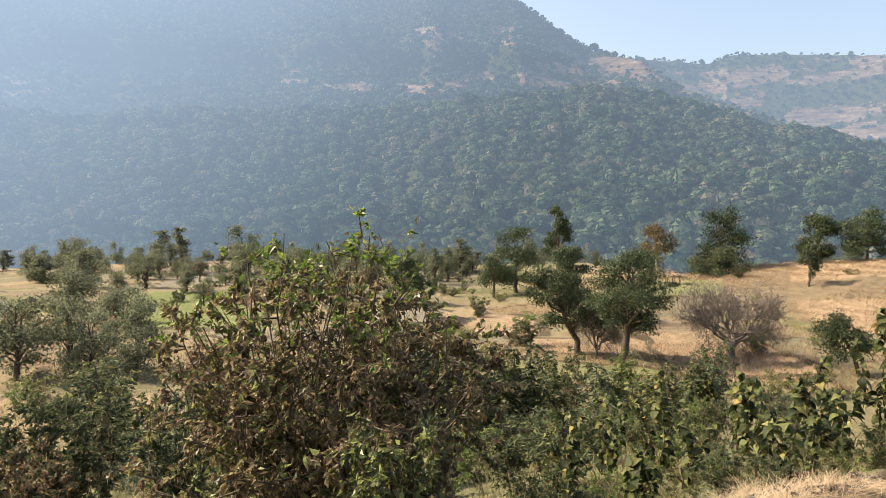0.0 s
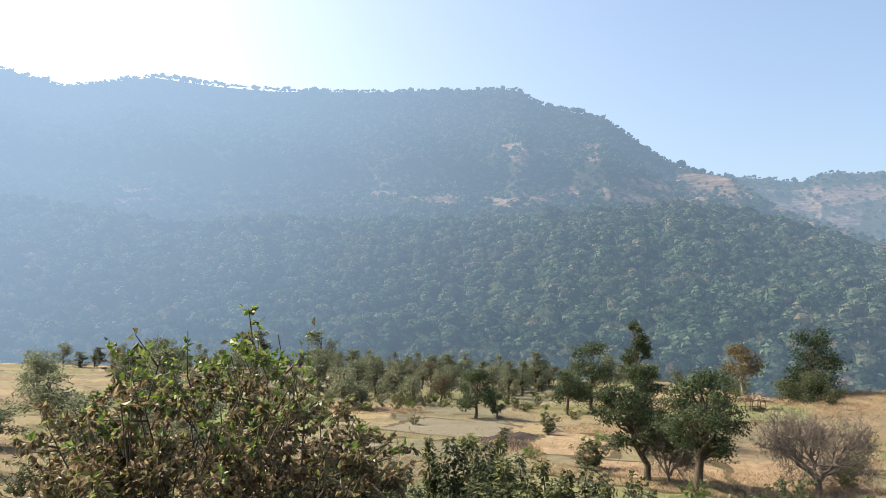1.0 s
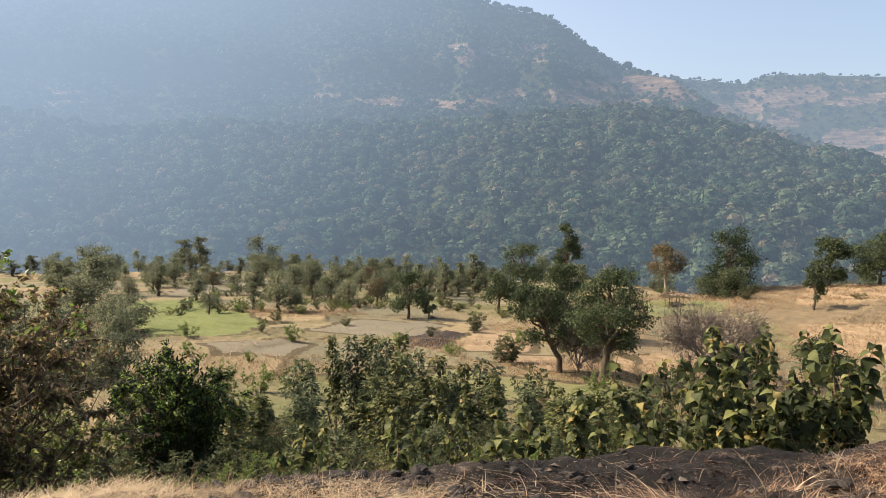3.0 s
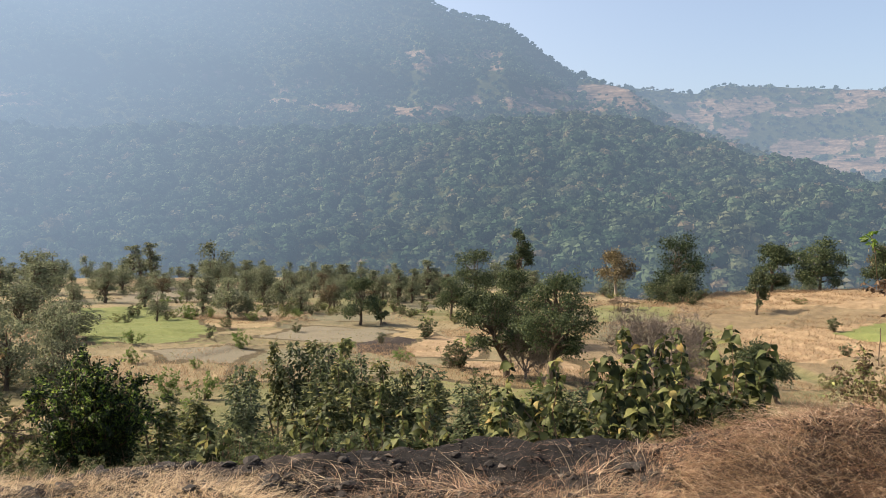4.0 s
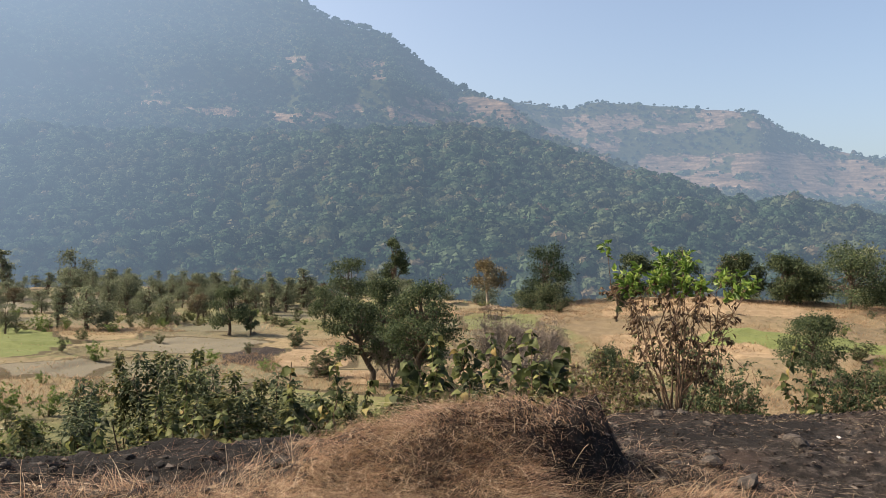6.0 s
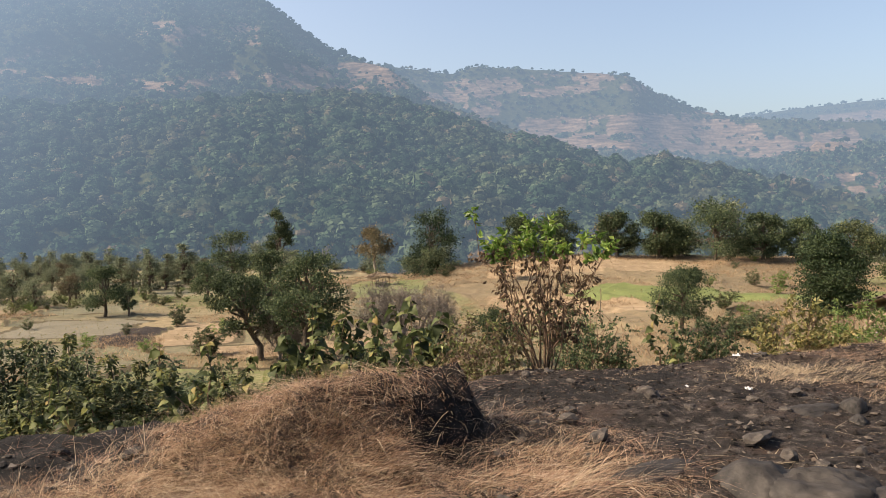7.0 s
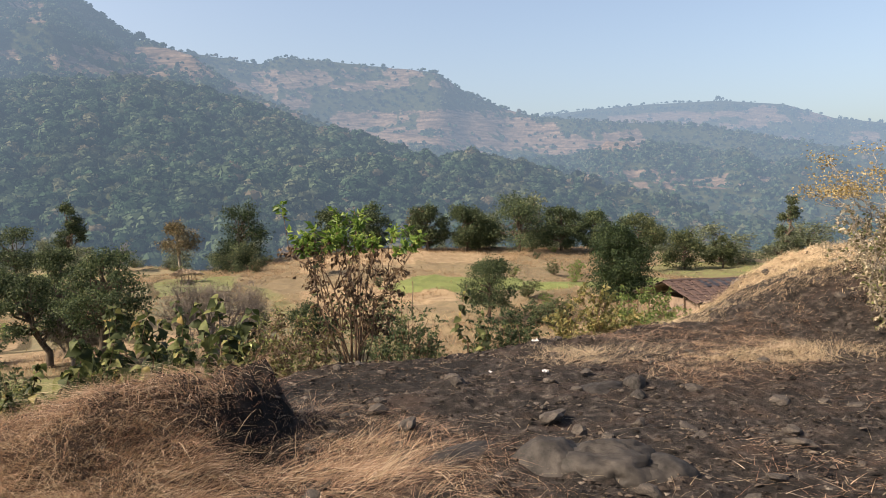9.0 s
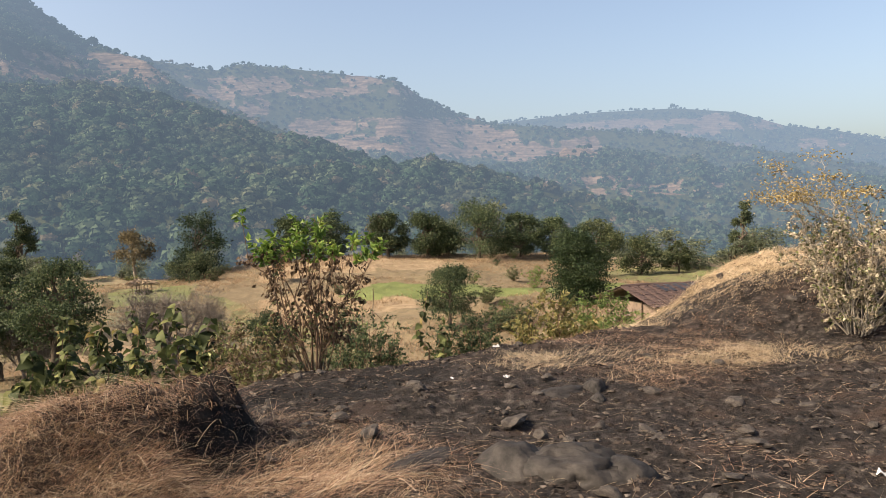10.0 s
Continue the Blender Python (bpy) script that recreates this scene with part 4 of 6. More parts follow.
def teak(x, y, top_z, seed, stems=3, spread=0.35, leaf=0.36, label="", sets=20, category="sapling", group=""):
    """A teak sapling: upright stems with pairs of broad leaves, each leaf a part."""
    rng = np.random.RandomState(seed)
    height = top_z - height_at(x, y)
    t = thing("teak_sapling", x, y, label, category, group, sink=0.05)
    wood = []
    for s in range(stems):
        a = rng.uniform(0, 6.28)
        h = height * rng.uniform(0.6, 1.0) if s else height
        tip = np.array([np.cos(a) * spread * height * (s > 0), np.sin(a) * spread * height * (s > 0), h])
        P = crooked((0.06 * np.cos(a), 0.06 * np.sin(a), -0.1), tip, rng, 0.045, 6)
        wood.append(tube(P, 0.009 * height + 0.006, 0.005, 5))
        for k in range(sets):
            f = (0.25 + 0.75 * (k + 0.5 * rng.rand()) / sets) * 5
            i = min(int(f), 4)
            p = P[i] * (1 - (f - i)) + P[i + 1] * (f - i)
            for side in range(2 if k < sets - 1 else 4):
                o = new("leaf", TEAK_LEAVES[rng.randint(6)])
                o.parent = t
                az = k * 1.57 + side * (3.14 if k < sets - 1 else 1.57) + rng.uniform(-1.1, 1.1)
                sc = leaf * rng.uniform(0.45, 1.2) * (1.0 if k < sets - 1 else 0.8)
                o.matrix_local = Matrix.LocRotScale(Vector(p), Euler((rng.uniform(-1.3, 0.4), rng.uniform(-0.8, 0.8), az)), (sc, sc, sc))
    for V, F in wood:
        part("stem", mesh_arrays("stem", V, F, TWIG, True), t)
    return t


def blades(P, rng, length, width, lean, wild=0.35, segs=3, stand=0.8):
    """Grass blades at P, bending over towards lean."""
    n = len(P)
    L = (length * rng.uniform(0.5, 1.3, n))[:, None]
    a = rng.uniform(0, 2 * np.pi, n)
    flow = 4.0 * fbm(P[:, 0] * 1.3, P[:, 1] * 1.3, 2, 3)
    d = np.stack([np.cos(a), np.sin(a), np.zeros(n)], -1) * wild * rng.uniform(0.4, 1.2, n)[:, None] + np.asarray(lean)[None]
    d = np.stack([d[:, 0] * np.cos(flow) - d[:, 1] * np.sin(flow), d[:, 0] * np.sin(flow) + d[:, 1] * np.cos(flow), d[:, 2]], -1)
    side = unit(np.stack([-np.sin(a + 1), np.cos(a + 1), np.zeros(n)], -1)) * (width * rng.uniform(0.6, 1.4, n))[:, None]
    rows = []
    for i in range(segs + 1):
        t = i / segs
        p = P + d * L * t ** 1.6 + np.array([0, 0, 1.0]) * L * (t - 0.62 * np.linalg.norm(d, axis=1)[:, None] * t * t) * stand
        rows += [p - side * (1 - 0.8 * t), p + side * (1 - 0.8 * t)]
    V = np.stack(rows, 1).reshape(-1, 3)
    k = 2 * (segs + 1)
    i = np.arange(n)[:, None] * k
    F = np.concatenate([i + np.array([[2 * s, 2 * s + 1, 2 * s + 3, 2 * s + 2]]) for s in range(segs)])
    return V, F


# ---- trees in the fields ----
def field_tree(x, y, top_z, width, seed, mat, label, name="tree", category="tree", group="field trees", leaves=5600, leaf=0.34, **kw):
    h = top_z - height_at(x, y)
    return plant(name, tree_meshes(seed, h, width, mat, leaves=leaves, leaf=leaf, **kw), x, y, label, category, group)


field_tree(16.3, 66.6, -1.3, 8.2, 11, LEAF_TREE, "crooked dark-barked tree with an open green crown in the dry field", bole=0.2, clumps=40, crown_low=0.28, girth=0.036, lean=(0.6, 0), leaves=11000, leaf=0.24, fat=0.72)
field_tree(13.2, 70.8, -3.3, 7.8, 12, LEAF_TREE, "crooked tree, dark crown to one side, bare grey twigs", bole=0.22, clumps=30, crown_low=0.4, girth=0.036, lean=(-2.6, 0), leaves=8000, leaf=0.24, fat=0.72)
plant("bare_tree", bare_tree_meshes(113, 5.0, 4.6, 2500), 14.6, 70.2, "small leafless grey tree beside a leafy one", "tree", "field trees")
field_tree(15.6, 92.0, -1.9, 6.0, 26, LEAF_TREE, "upright dark green tree behind the crooked trees", bole=0.2, clumps=20, crown_low=0.2, leaves=6000, leaf=0.3)
plant("bare_tree", bare_tree_meshes(13, 6.6, 9.8), 25.5, 66.5, "low spreading leafless grey tree in the dry field", "tree", "field trees")
field_tree(13.8, 138.9, 0.2, 9.2, 14, LEAF_TREE, "dense dark green field tree", bole=0.2, crown_low=0.2, fat=1.2, leaves=6500)
field_tree(9.6, 133.8, -4.8, 6.5, 15, LEAF_TREE, "rounded dark green field tree", bole=0.3, crown_low=0.28, fat=1.3, leaves=3600)
field_tree(23.0, 150.0, 4.1, 6.2, 16, LEAF_TREE, "tall narrow dark green tree at the field edge", bole=0.2, crown_low=0.22, clumps=18, top=1.0)
field_tree(38.6, 137.5, -0.1, 8.4, 17, LEAF_RUST, "browning tree with a pale trunk behind the thatched shelter", bole=0.45, crown_low=0.45, wood_mat=PALE_BARK, leaves=2600, leaf=0.42)
field_tree(46.7, 129.0, 3.1, 10.2, 18, LEAF_DEEP, "large dark green tree with a layered crown", bole=0.2, crown_low=0.12, clumps=26, fat=1.15, leaves=8000)
field_tree(44.2, 126.0, -3.2, 9.5, 19, LEAF_DARK, "low dark green tree at the field edge", bole=0.15, crown_low=0.15, clumps=14, leaves=3000)
field_tree(49.2, 102.8, -2.1, 3.6, 20, LEAF_DARK, "small lopped green tree on dry grass", bole=0.3, crown_low=0.25, clumps=9, leaves=1500, leaf=0.35)
field_tree(32.9, 59.0, -6.2, 4.2, 21, LEAF_TREE, "bent small tree with a leaning trunk", bole=0.55, crown_low=0.28, clumps=14, fat=1.25, leaves=5200, leaf=0.2, lean=(-2.4, 0.8), girth=0.03)
field_tree(-5.1, 124.5, -4.3, 6.1, 24, LEAF_TREE, "bushy field tree with leaves down to the trunk", bole=0.22, crown_low=0.15, fat=1.2, leaves=4200)
field_tree(-1.8, 123.2, -8.4, 2.4, 25, LEAF_DARK, "slim young tree in the dry field", bole=0.3, crown_low=0.3, clumps=7, leaves=900)

EDGE = np.random.RandomState(77)
EDGE_BUSHES = []
PROTO = {}


def row_tree(x, y, top_z, width, kind, label, group="field trees"):
    """A field tree after one of a few grown shapes."""
    if kind not in PROTO:
        spec = {"round": dict(height=9, width=8, mat=LEAF_HAZED, bole=0.14, crown_low=0.05, clumps=22, fat=1.25, leaves=2600, leaf=0.42), "loose": dict(height=9, width=6, mat=LEAF_HAZED, bole=0.18, crown_low=0.08, clumps=22, fat=1.2, leaves=2200, leaf=0.38),
                "slim": dict(height=9, width=3.4, mat=LEAF_HAZED, bole=0.15, crown_low=0.06, clumps=24, fat=1.35, top=0.7, leaves=1600, leaf=0.34), "wide": dict(height=9, width=11, mat=LEAF_HAZED, bole=0.2, crown_low=0.15, clumps=22, leaves=3400, leaf=0.45),
                "rust": dict(height=9, width=5.5, mat=LEAF_RUST, bole=0.3, crown_low=0.28, clumps=18, fat=1.2, leaves=1300, leaf=0.38)}[kind]
        PROTO[kind] = (tree_meshes(sum(map(ord, kind)), spec.pop("height"), spec.pop("width"), spec.pop("mat"), **spec), {"round": 8, "loose": 6, "slim": 3.4, "wide": 11, "rust": 5.5}[kind])
    meshes, w0 = PROTO[kind]
    t = plant("tree", meshes, x, y, label, "tree", group, turn=EDGE.uniform(0, 6.28))
    t.scale = (width / w0, width / w0, (top_z - t.location.z) / 9)
    return t


STAND_A_1 = [(-27.9, 131.4, -4.9, 7.3, "loose", "tall loose-crowned field tree"), (-24.6, 131.0, -9.2, 3.3, "round", "small bushy field tree"), (-32.6, 132.6, -7.5, 2.0, "slim", "slim lopped field tree"),
        (-38.7, 128.4, -7.9, 3.6, "loose", "loose-crowned olive field tree"), (-50.4, 178.8, -8.9, 5.5, "round", "low rounded field tree"), (-12.9, 146.3, -6.7, 4.3, "rust", "browning lopped field tree"),
        (-22.5, 150.8, -4.2, 5.3, "loose", "tall loose-crowned field tree"), (5.2, 191.3, -3.3, 5.6, "slim", "tall lopped tree at the field edge"), (-17.7, 142.6, -7.3, 4.4, "round", "bushy dark green field tree"),
        (-0.8, 163.7, -4.7, 4.0, "slim", "slim lopped field tree"), (1.9, 176.8, -5.1, 3.5, "slim", "slim lopped field tree"), (-27.4, 157.3, -4.5, 6.3, "round", "bushy dark field tree among dry grass"),
        (-82.5, 248.5, -0.8, 7.0, "slim", "distant tall slim tree"), (-59.8, 234, -5.3, 7.1, "loose", "distant loose-crowned field tree"), (-83.7, 231, -7.2, 6.1, "round", "distant rounded green field tree"),
        (-21, 181, -7.7, 4.5, "round", "low rounded field tree"), (-14.9, 193.4, -7.3, 6.6, "round", "low rounded field tree")]
STAND_A_2 = [(-8.5, 193.1, -6.8, 5.7, "loose", "loose-crowned olive field tree"), (-41.9, 206.7, -7.3, 6.2, "round", "distant rounded green field tree"),
        (-13.5, 158, -6.2, 4.6, "loose", "loose-crowned olive field tree"), (-8.2, 150, -6.6, 4.0, "round", "bushy dark green field tree"), (-4.5, 170, -6.0, 4.4, "round", "bushy dark green field tree"), (-33.5, 168, -5.5, 6.0, "round", "bushy dark green field tree"),
        (-59.7, 159, -6.0, 4.4, "slim", "slim lopped field tree"), (-73.4, 161, -3.7, 8.5, "loose", "tall loose-crowned field tree"),
        (-53.9, 115, -5.8, 9.4, "round", "bushy dark green field tree"), (-40.6, 100.6, -7.1, 8, "loose", "loose-crowned olive field tree"), (-66.4, 262, -0.8, 16, "wide", "broad hazy tree at the valley edge"),
        (-96, 268, -2.0, 9, "slim", "distant tall slim tree"), (-47, 86, -7.2, 6, "round", "bushy dark green field tree"), (-50, 74, -6.5, 6, "loose", "loose-crowned olive field tree"),
        (-45, 62, -5.5, 6.5, "round", "bushy dark tree below the bank"), (-57, 94, -5.0, 8, "loose", "loose-crowned olive field tree"), (-78, 124, -4.0, 8, "round", "bushy dark green field tree")]
STAND_A_3 = [(-38, 92, -6.6, 5, "round", "bushy dark green field tree"), (-34, 63, -4.2, 6, "loose", "loose-crowned olive field tree"), (-31, 66, -4.6, 5, "round", "bushy dark green field tree"), (-28.5, 64, -5.6, 4.5, "loose", "loose-crowned olive field tree"), (-26, 68, -5.2, 5, "round", "bushy dark green field tree"), (-24, 62, -7.0, 4, "loose", "loose-crowned olive field tree"), (-62, 135, -3.5, 7, "slim", "slim lopped field tree"), (-85, 180, -2.5, 9, "round", "distant rounded green field tree"), (-95, 210, -3, 9, "loose", "distant loose-crowned field tree"),
        (100.8, 117, 3.9, 14, "wide", "broad green tree at the valley edge"), (92.1, 122, 1.4, 9, "round", "rounded dark tree at the valley edge"), 
        (77.0, 121, 3.0, 6, "rust", "browning half-bare tree at the valley edge"), 
         (104, 78, -1.5, 12, "wide", "broad green tree beyond the field"), (108, 66, -1.0, 10, "round", "rounded green tree beyond the field"),
        (96, 62, -2.2, 6, "loose", "loose-crowned green tree beyond the field")]
for x, y, top, w, kind, label in STAND_A_1 + STAND_A_2 + STAND_A_3:
    row_tree(x, y, top, w, kind, label)
# lines of lopped trees across the middle of the fields
for i in range(30):
    x = EDGE.uniform(-60, 12)
    y = 190 + 0.6 * x + EDGE.uniform(-14, 34)
    h = EDGE.uniform(3.0, 6.0)
    row_tree(x, y, height_at(x, y) + h, h * EDGE.uniform(0.6, 0.95), ("slim", "loose", "round", "slim", "rust")[i % 5], "lopped field tree in a row across the fields", "tree row")
for i in range(100):
    b = EDGE.uniform(-36, 8 if i < 80 else -4)
    r = float(table(b, FIELD_EDGE)) - EDGE.uniform(2, 95)
    x, y = CX + r * math.sin(radians(b)), CY + r * math.cos(radians(b))
    h = EDGE.uniform(4, 7.5)
    row_tree(x, y, height_at(x, y) + h, h * EDGE.uniform(0.6, 1.1), ("loose", "round", "slim", "wide")[i % 4], "hazy tree at the far edge of the fields", "far tree line")
for i in range(16):
    b = EDGE.uniform(9, 50)
    r = float(table(b, FIELD_EDGE)) + EDGE.uniform(2, 12)
    x, y = CX + r * math.sin(radians(b)), CY + r * math.cos(radians(b))
    h = EDGE.uniform(6, 9)
    row_tree(x, y, height_at(x, y) + h, h * EDGE.uniform(0.7, 1.0), ("round", "wide")[i % 2], "green tree below the edge of the fields", "far tree line")

field_tree(49.8, 60.5, -3.3, 6.0, 31, LEAF_TREE, "dark green tree with a low spreading crown", bole=0.3, crown_low=0.3, clumps=22, fat=1.1, leaves=9000, leaf=0.2)
field_tree(63.8, 57.3, -0.5, 6.6, 32, LEAF_DEEP, "dense dark round-crowned tree beyond the house", bole=0.12, fat=1.5, top=0.6, crown_low=0.05, clumps=44, leaves=22000, leaf=0.24)
field_tree(83.5, 74.0, 1.2, 7.5, 34, LEAF_OLIVE, "green tree behind the dark round tree", bole=0.25, crown_low=0.25, clumps=20, leaves=5000, leaf=0.32)
field_tree(91.8, 73.9, -2.2, 7.5, 35, LEAF_OLIVE, "low broad green tree beyond the field", bole=0.2, crown_low=0.2, clumps=20, leaves=4500, leaf=0.32)
field_tree(96.9, 71.6, -3.0, 4.6, 36, LEAF_OLIVE, "small rounded green tree beyond the field", bole=0.2, crown_low=0.2, clumps=14, leaves=2600, leaf=0.3)
field_tree(97.5, 62.0, 2.6, 3.8, 33, LEAF_DARK, "slender upright tree with a ragged crown", bole=0.25, crown_low=0.2, clumps=16, leaves=3000, leaf=0.3)
for x, y, top, w, seed in ((78.6, 108.4, 1.9, 9.5, 37), (85.5, 103.2, 3.4, 13.5, 38), (92.5, 100.8, 1.6, 8.0, 39), (73.6, 113.0, 2.2, 8.5, 40), (66.5, 120.5, 2.4, 8.5, 41), (82.0, 110.0, 0.5, 9.0, 42), (60.5, 124.0, 1.6, 8.0, 43), (97.5, 98.0, 0.6, 8.0, 44)):
    field_tree(x, y, top, w, seed, LEAF_TREE, "large dark green tree along the field edge", bole=0.22, crown_low=0.2, clumps=30, fat=0.85, leaves=6500, leaf=0.36, group="trees along the field edge")
for x, y, w, h, k in ((51.8, 56.0, 1.7, 1.0, 2), (54.6, 58.1, 1.2, 1.0, 3), (71.7, 73.5, 1.1, 0.8, 3), (58, 62, 1.0, 0.8, 3), (48, 55, 0.9, 0.7, 3), (50.6, 57.4, 1.3, 0.8, 2), (52.0, 55.8, 1.4, 0.85, 2), (53.4, 54.2, 1.3, 0.8, 0), (55.0, 55.5, 1.4, 0.9, 0), (75.4, 77.9, 1.6, 1.1, 3), (73.0, 79.0, 1.2, 0.8, 0), (70, 84, 1.0, 0.7, 3), (58.5, 66, 1.5, 0.8, 0), (45.5, 70, 1.2, 0.6, 3), (40, 66, 1.0, 0.7, 1), (36.5, 74, 0.9, 0.6, 3)):
    EDGE_BUSHES.append((x, y, w, h, k))

# ---- shrubs on the slope ----
SHRUBS = [shrub_meshes(101, 2.6, 2.4, 18, 9, 15, 0.12, 0.056, LEAF_OLIVE), shrub_meshes(102, 2.4, 2.8, 18, 9, 15, 0.115, 0.05, LEAF_MIXED), shrub_meshes(103, 2.8, 2.0, 14, 9, 17, 0.13, 0.06, LEAF_DARK),
          shrub_meshes(104, 1.8, 2.6, 18, 8, 15, 0.10, 0.046, GRASS_GREEN)]
FAR_SHRUBS = [shrub_meshes(111, 2.6, 2.4, 16, 5, 10, 0.19, 0.09, LEAF_OLIVE), shrub_meshes(112, 2.4, 2.8, 16, 5, 10, 0.18, 0.08, LEAF_MIXED), shrub_meshes(113, 2.8, 2.0, 14, 5, 11, 0.20, 0.095, LEAF_DARK),
              shrub_meshes(114, 1.8, 2.6, 16, 5, 10, 0.16, 0.075, GRASS_GREEN)]
SL = np.random.RandomState(9)
SHRUB_LABELS = ["olive-green shrub on the slope below the bank", "half-withered green shrub on the slope", "dark green upright shrub on the slope", "low fresh green bush on the slope"]

FIELD_LABELS = ["olive-green shrub in the dry fields", "half-withered shrub in the dry fields", "dark green shrub in the dry fields", "fresh green bush in the dry fields"]


def slope_shrub(x, y, size, kind):
    return plant("shrub", (FAR_SHRUBS if y > 34 else SHRUBS)[kind], x, y, SHRUB_LABELS[kind] if y < 62 else FIELD_LABELS[kind], "shrub", "slope shrubs" if y < 62 else "field shrubs", SL.uniform(0, 6.28), size)


STAND_B_1 = [(-8.0, 58.3, 1.5, 1), (-11.4, 60, 1.3, 3), (9.0, 50.2, 1.6, 0), (14.7, 60, 1.3, 3), (-14, 60, 1.5, 3), (12.5, 52, 1.4, 3), (17, 50, 1.5, 0), (20, 54, 1.5, 2), (-15.5, 88.9, 1.3, 3), (-35.2, 131.5, 1.6, 3), (-33, 128, 1.2, 3), (-21.2, 96.4, 0.75, 2), (-23.1, 77, 1.0, 3), (-16.3, 74.5, 0.7, 3), (5.5, 125.6, 0.9, 3),
                         (-9.4, 48.9, 1.4, 3), (-8.4, 45.6, 1.5, 1)]
STAND_B_2 = [(-1.1, 34.7, 1.0, 3), (-3.4, 34.0, 1.0, 0), (-3.9, 31.8, 0.95, 3), (8.1, 35.6, 1.1, 3), (10.5, 40, 1.1, 0), (13, 44, 1.1, 3), (0.8, 31, 0.8, 3), (3.4, 31.5, 0.75, 3), (5.4, 32, 0.8, 0), (-5.5, 39.5, 1.0, 3), (-0.5, 38.5, 1.1, 3)]
for x, y, size, kind in STAND_B_1 + STAND_B_2:
    slope_shrub(x, y, size, kind)
n = 0
while n < 46:
    x, y = SL.uniform(-34, 26), SL.uniform(22, 58)
    if bank_drop(np.array([x]), np.array([y]))[0] > 5 and (x < -9 or x > 9 or y > 50):
        slope_shrub(x, y, SL.uniform(0.35, 0.8) * (0.7 + y / 70), (3, 0, 2, 3, 1)[n % 5])
        n += 1


# a stand of tall broad-leaved saplings low on the slope
def sapling_meshes(seed, height, width, leaf, mat, stems=3, leaves=900, bare=0.2):
    rng = np.random.RandomState(seed)
    wood, P, A = [], [], []
    for k in range(stems):
        a = rng.uniform(0, 6.28)
        h = height * (1.0 if k == 0 else rng.uniform(0.6, 0.95))
        o = width * 0.28 * (k > 0)
        line = crooked((0.1 * math.cos(a), 0.1 * math.sin(a), -0.2), (o * math.cos(a), o * math.sin(a), h), rng, 0.025, 6)
        wood.append(tube(line, 0.011 * height, 0.012, 5))
        n = leaves // stems
        t = bare + (1 - bare) * rng.rand(n) ** 0.85
        f = np.minimum((t * 5).astype(int), 4)
        p = line[f] + (line[f + 1] - line[f]) * (t * 5 - f)[:, None]
        az = rng.uniform(0, 6.28, n)
        lump = 0.55 + 0.45 * np.sin(az * 2 + t * 17 + k)
        out = width * 0.36 * np.sqrt(rng.rand(n)) * (1.15 - 0.75 * t ** 3) * lump
        d = np.stack([np.cos(az), np.sin(az), np.zeros(n)], -1)
        P.append(p + d * out[:, None])
        A.append(d + np.stack([np.zeros(n), np.zeros(n), rng.uniform(-1.3, 0.35, n)], -1) + 0.3 * rng.normal(size=(n, 3)))
    P, A = np.concatenate(P), np.concatenate(A)
    LV, LF = leaf_arrays(P, A, rng, leaf, leaf * 0.55, 0.15, np.array([0, 0, 1.0]))
    V, F = quads_of(wood)
    return mesh_arrays("stem", V, F, BARK, True), mesh_arrays("foliage", LV, LF, mat)


SAPLINGS = [sapling_meshes(301, 6.0, 1.9, 0.30, LEAF_TEAK, 3, 1100), sapling_meshes(302, 6.0, 2.2, 0.28, LEAF_DARK, 3, 1300, 0.12), sapling_meshes(303, 6.0, 1.6, 0.32, LEAF_TEAK, 2, 700, 0.45), sapling_meshes(304, 6.0, 2.6, 0.30, LEAF_TEAK, 4, 1300, 0.05)]
STAND_C_1 = [(-3.0, 44.5, -5.0, 2, 0.8), (-1.7, 43.7, -4.9, 1, 1.0), (-0.8, 44.9, -4.9, 0, 1.1), (0.4, 42.1, -4.8, 1, 1.0), (1.0, 45.2, -4.8, 0, 1.0), (2.0, 43.3, -5.5, 1, 1.0), (1.3, 39.2, -5.3, 0, 1.2), (3.2, 42.4, -5.6, 0, 1.1), (4.0, 41.5, -6.4, 1, 0.8),
        (4.6, 43.5, -6.2, 0, 1.0), (5.6, 42.6, -5.8, 1, 1.1), (6.2, 39.6, -6.1, 0, 0.8), (0.8, 35.0, -5.5, 3, 0.9), (2.4, 35.3, -5.7, 3, 0.9)]
STAND_C_2 = [(3.6, 35.4, -5.6, 0, 1.0), (5.4, 35.6, -6.0, 3, 0.8), (7.3, 33.6, -5.3, 1, 0.8),
        (-4.7, 35.7, -6.5, 2, 0.7), (-4.3, 42.1, -6.0, 1, 0.9), (-2.6, 34.3, -6.3, 1, 0.7), (-2.9, 38.3, -6.4, 1, 1.0), (-2.8, 24.2, -4.0, 3, 0.7), (-3.8, 32.3, -5.9, 2, 0.7), (9.3, 38.5, -6.4, 0, 0.8), (11.5, 37.5, -6.0, 3, 0.8), (12.5, 34, -5.4, 1, 0.8),
        (-9.8, 37, -5.2, 1, 1.0), (-12, 40, -6.0, 0, 1.0)]
STAND_C_3 = [(-15, 36, -5.4, 1, 1.0), (-18, 42, -6.4, 3, 1.0), (-13, 30, -4.4, 3, 0.9), (8.6, 29, -4.8, 3, 0.7), (10.8, 31, -4.7, 0, 0.7)]
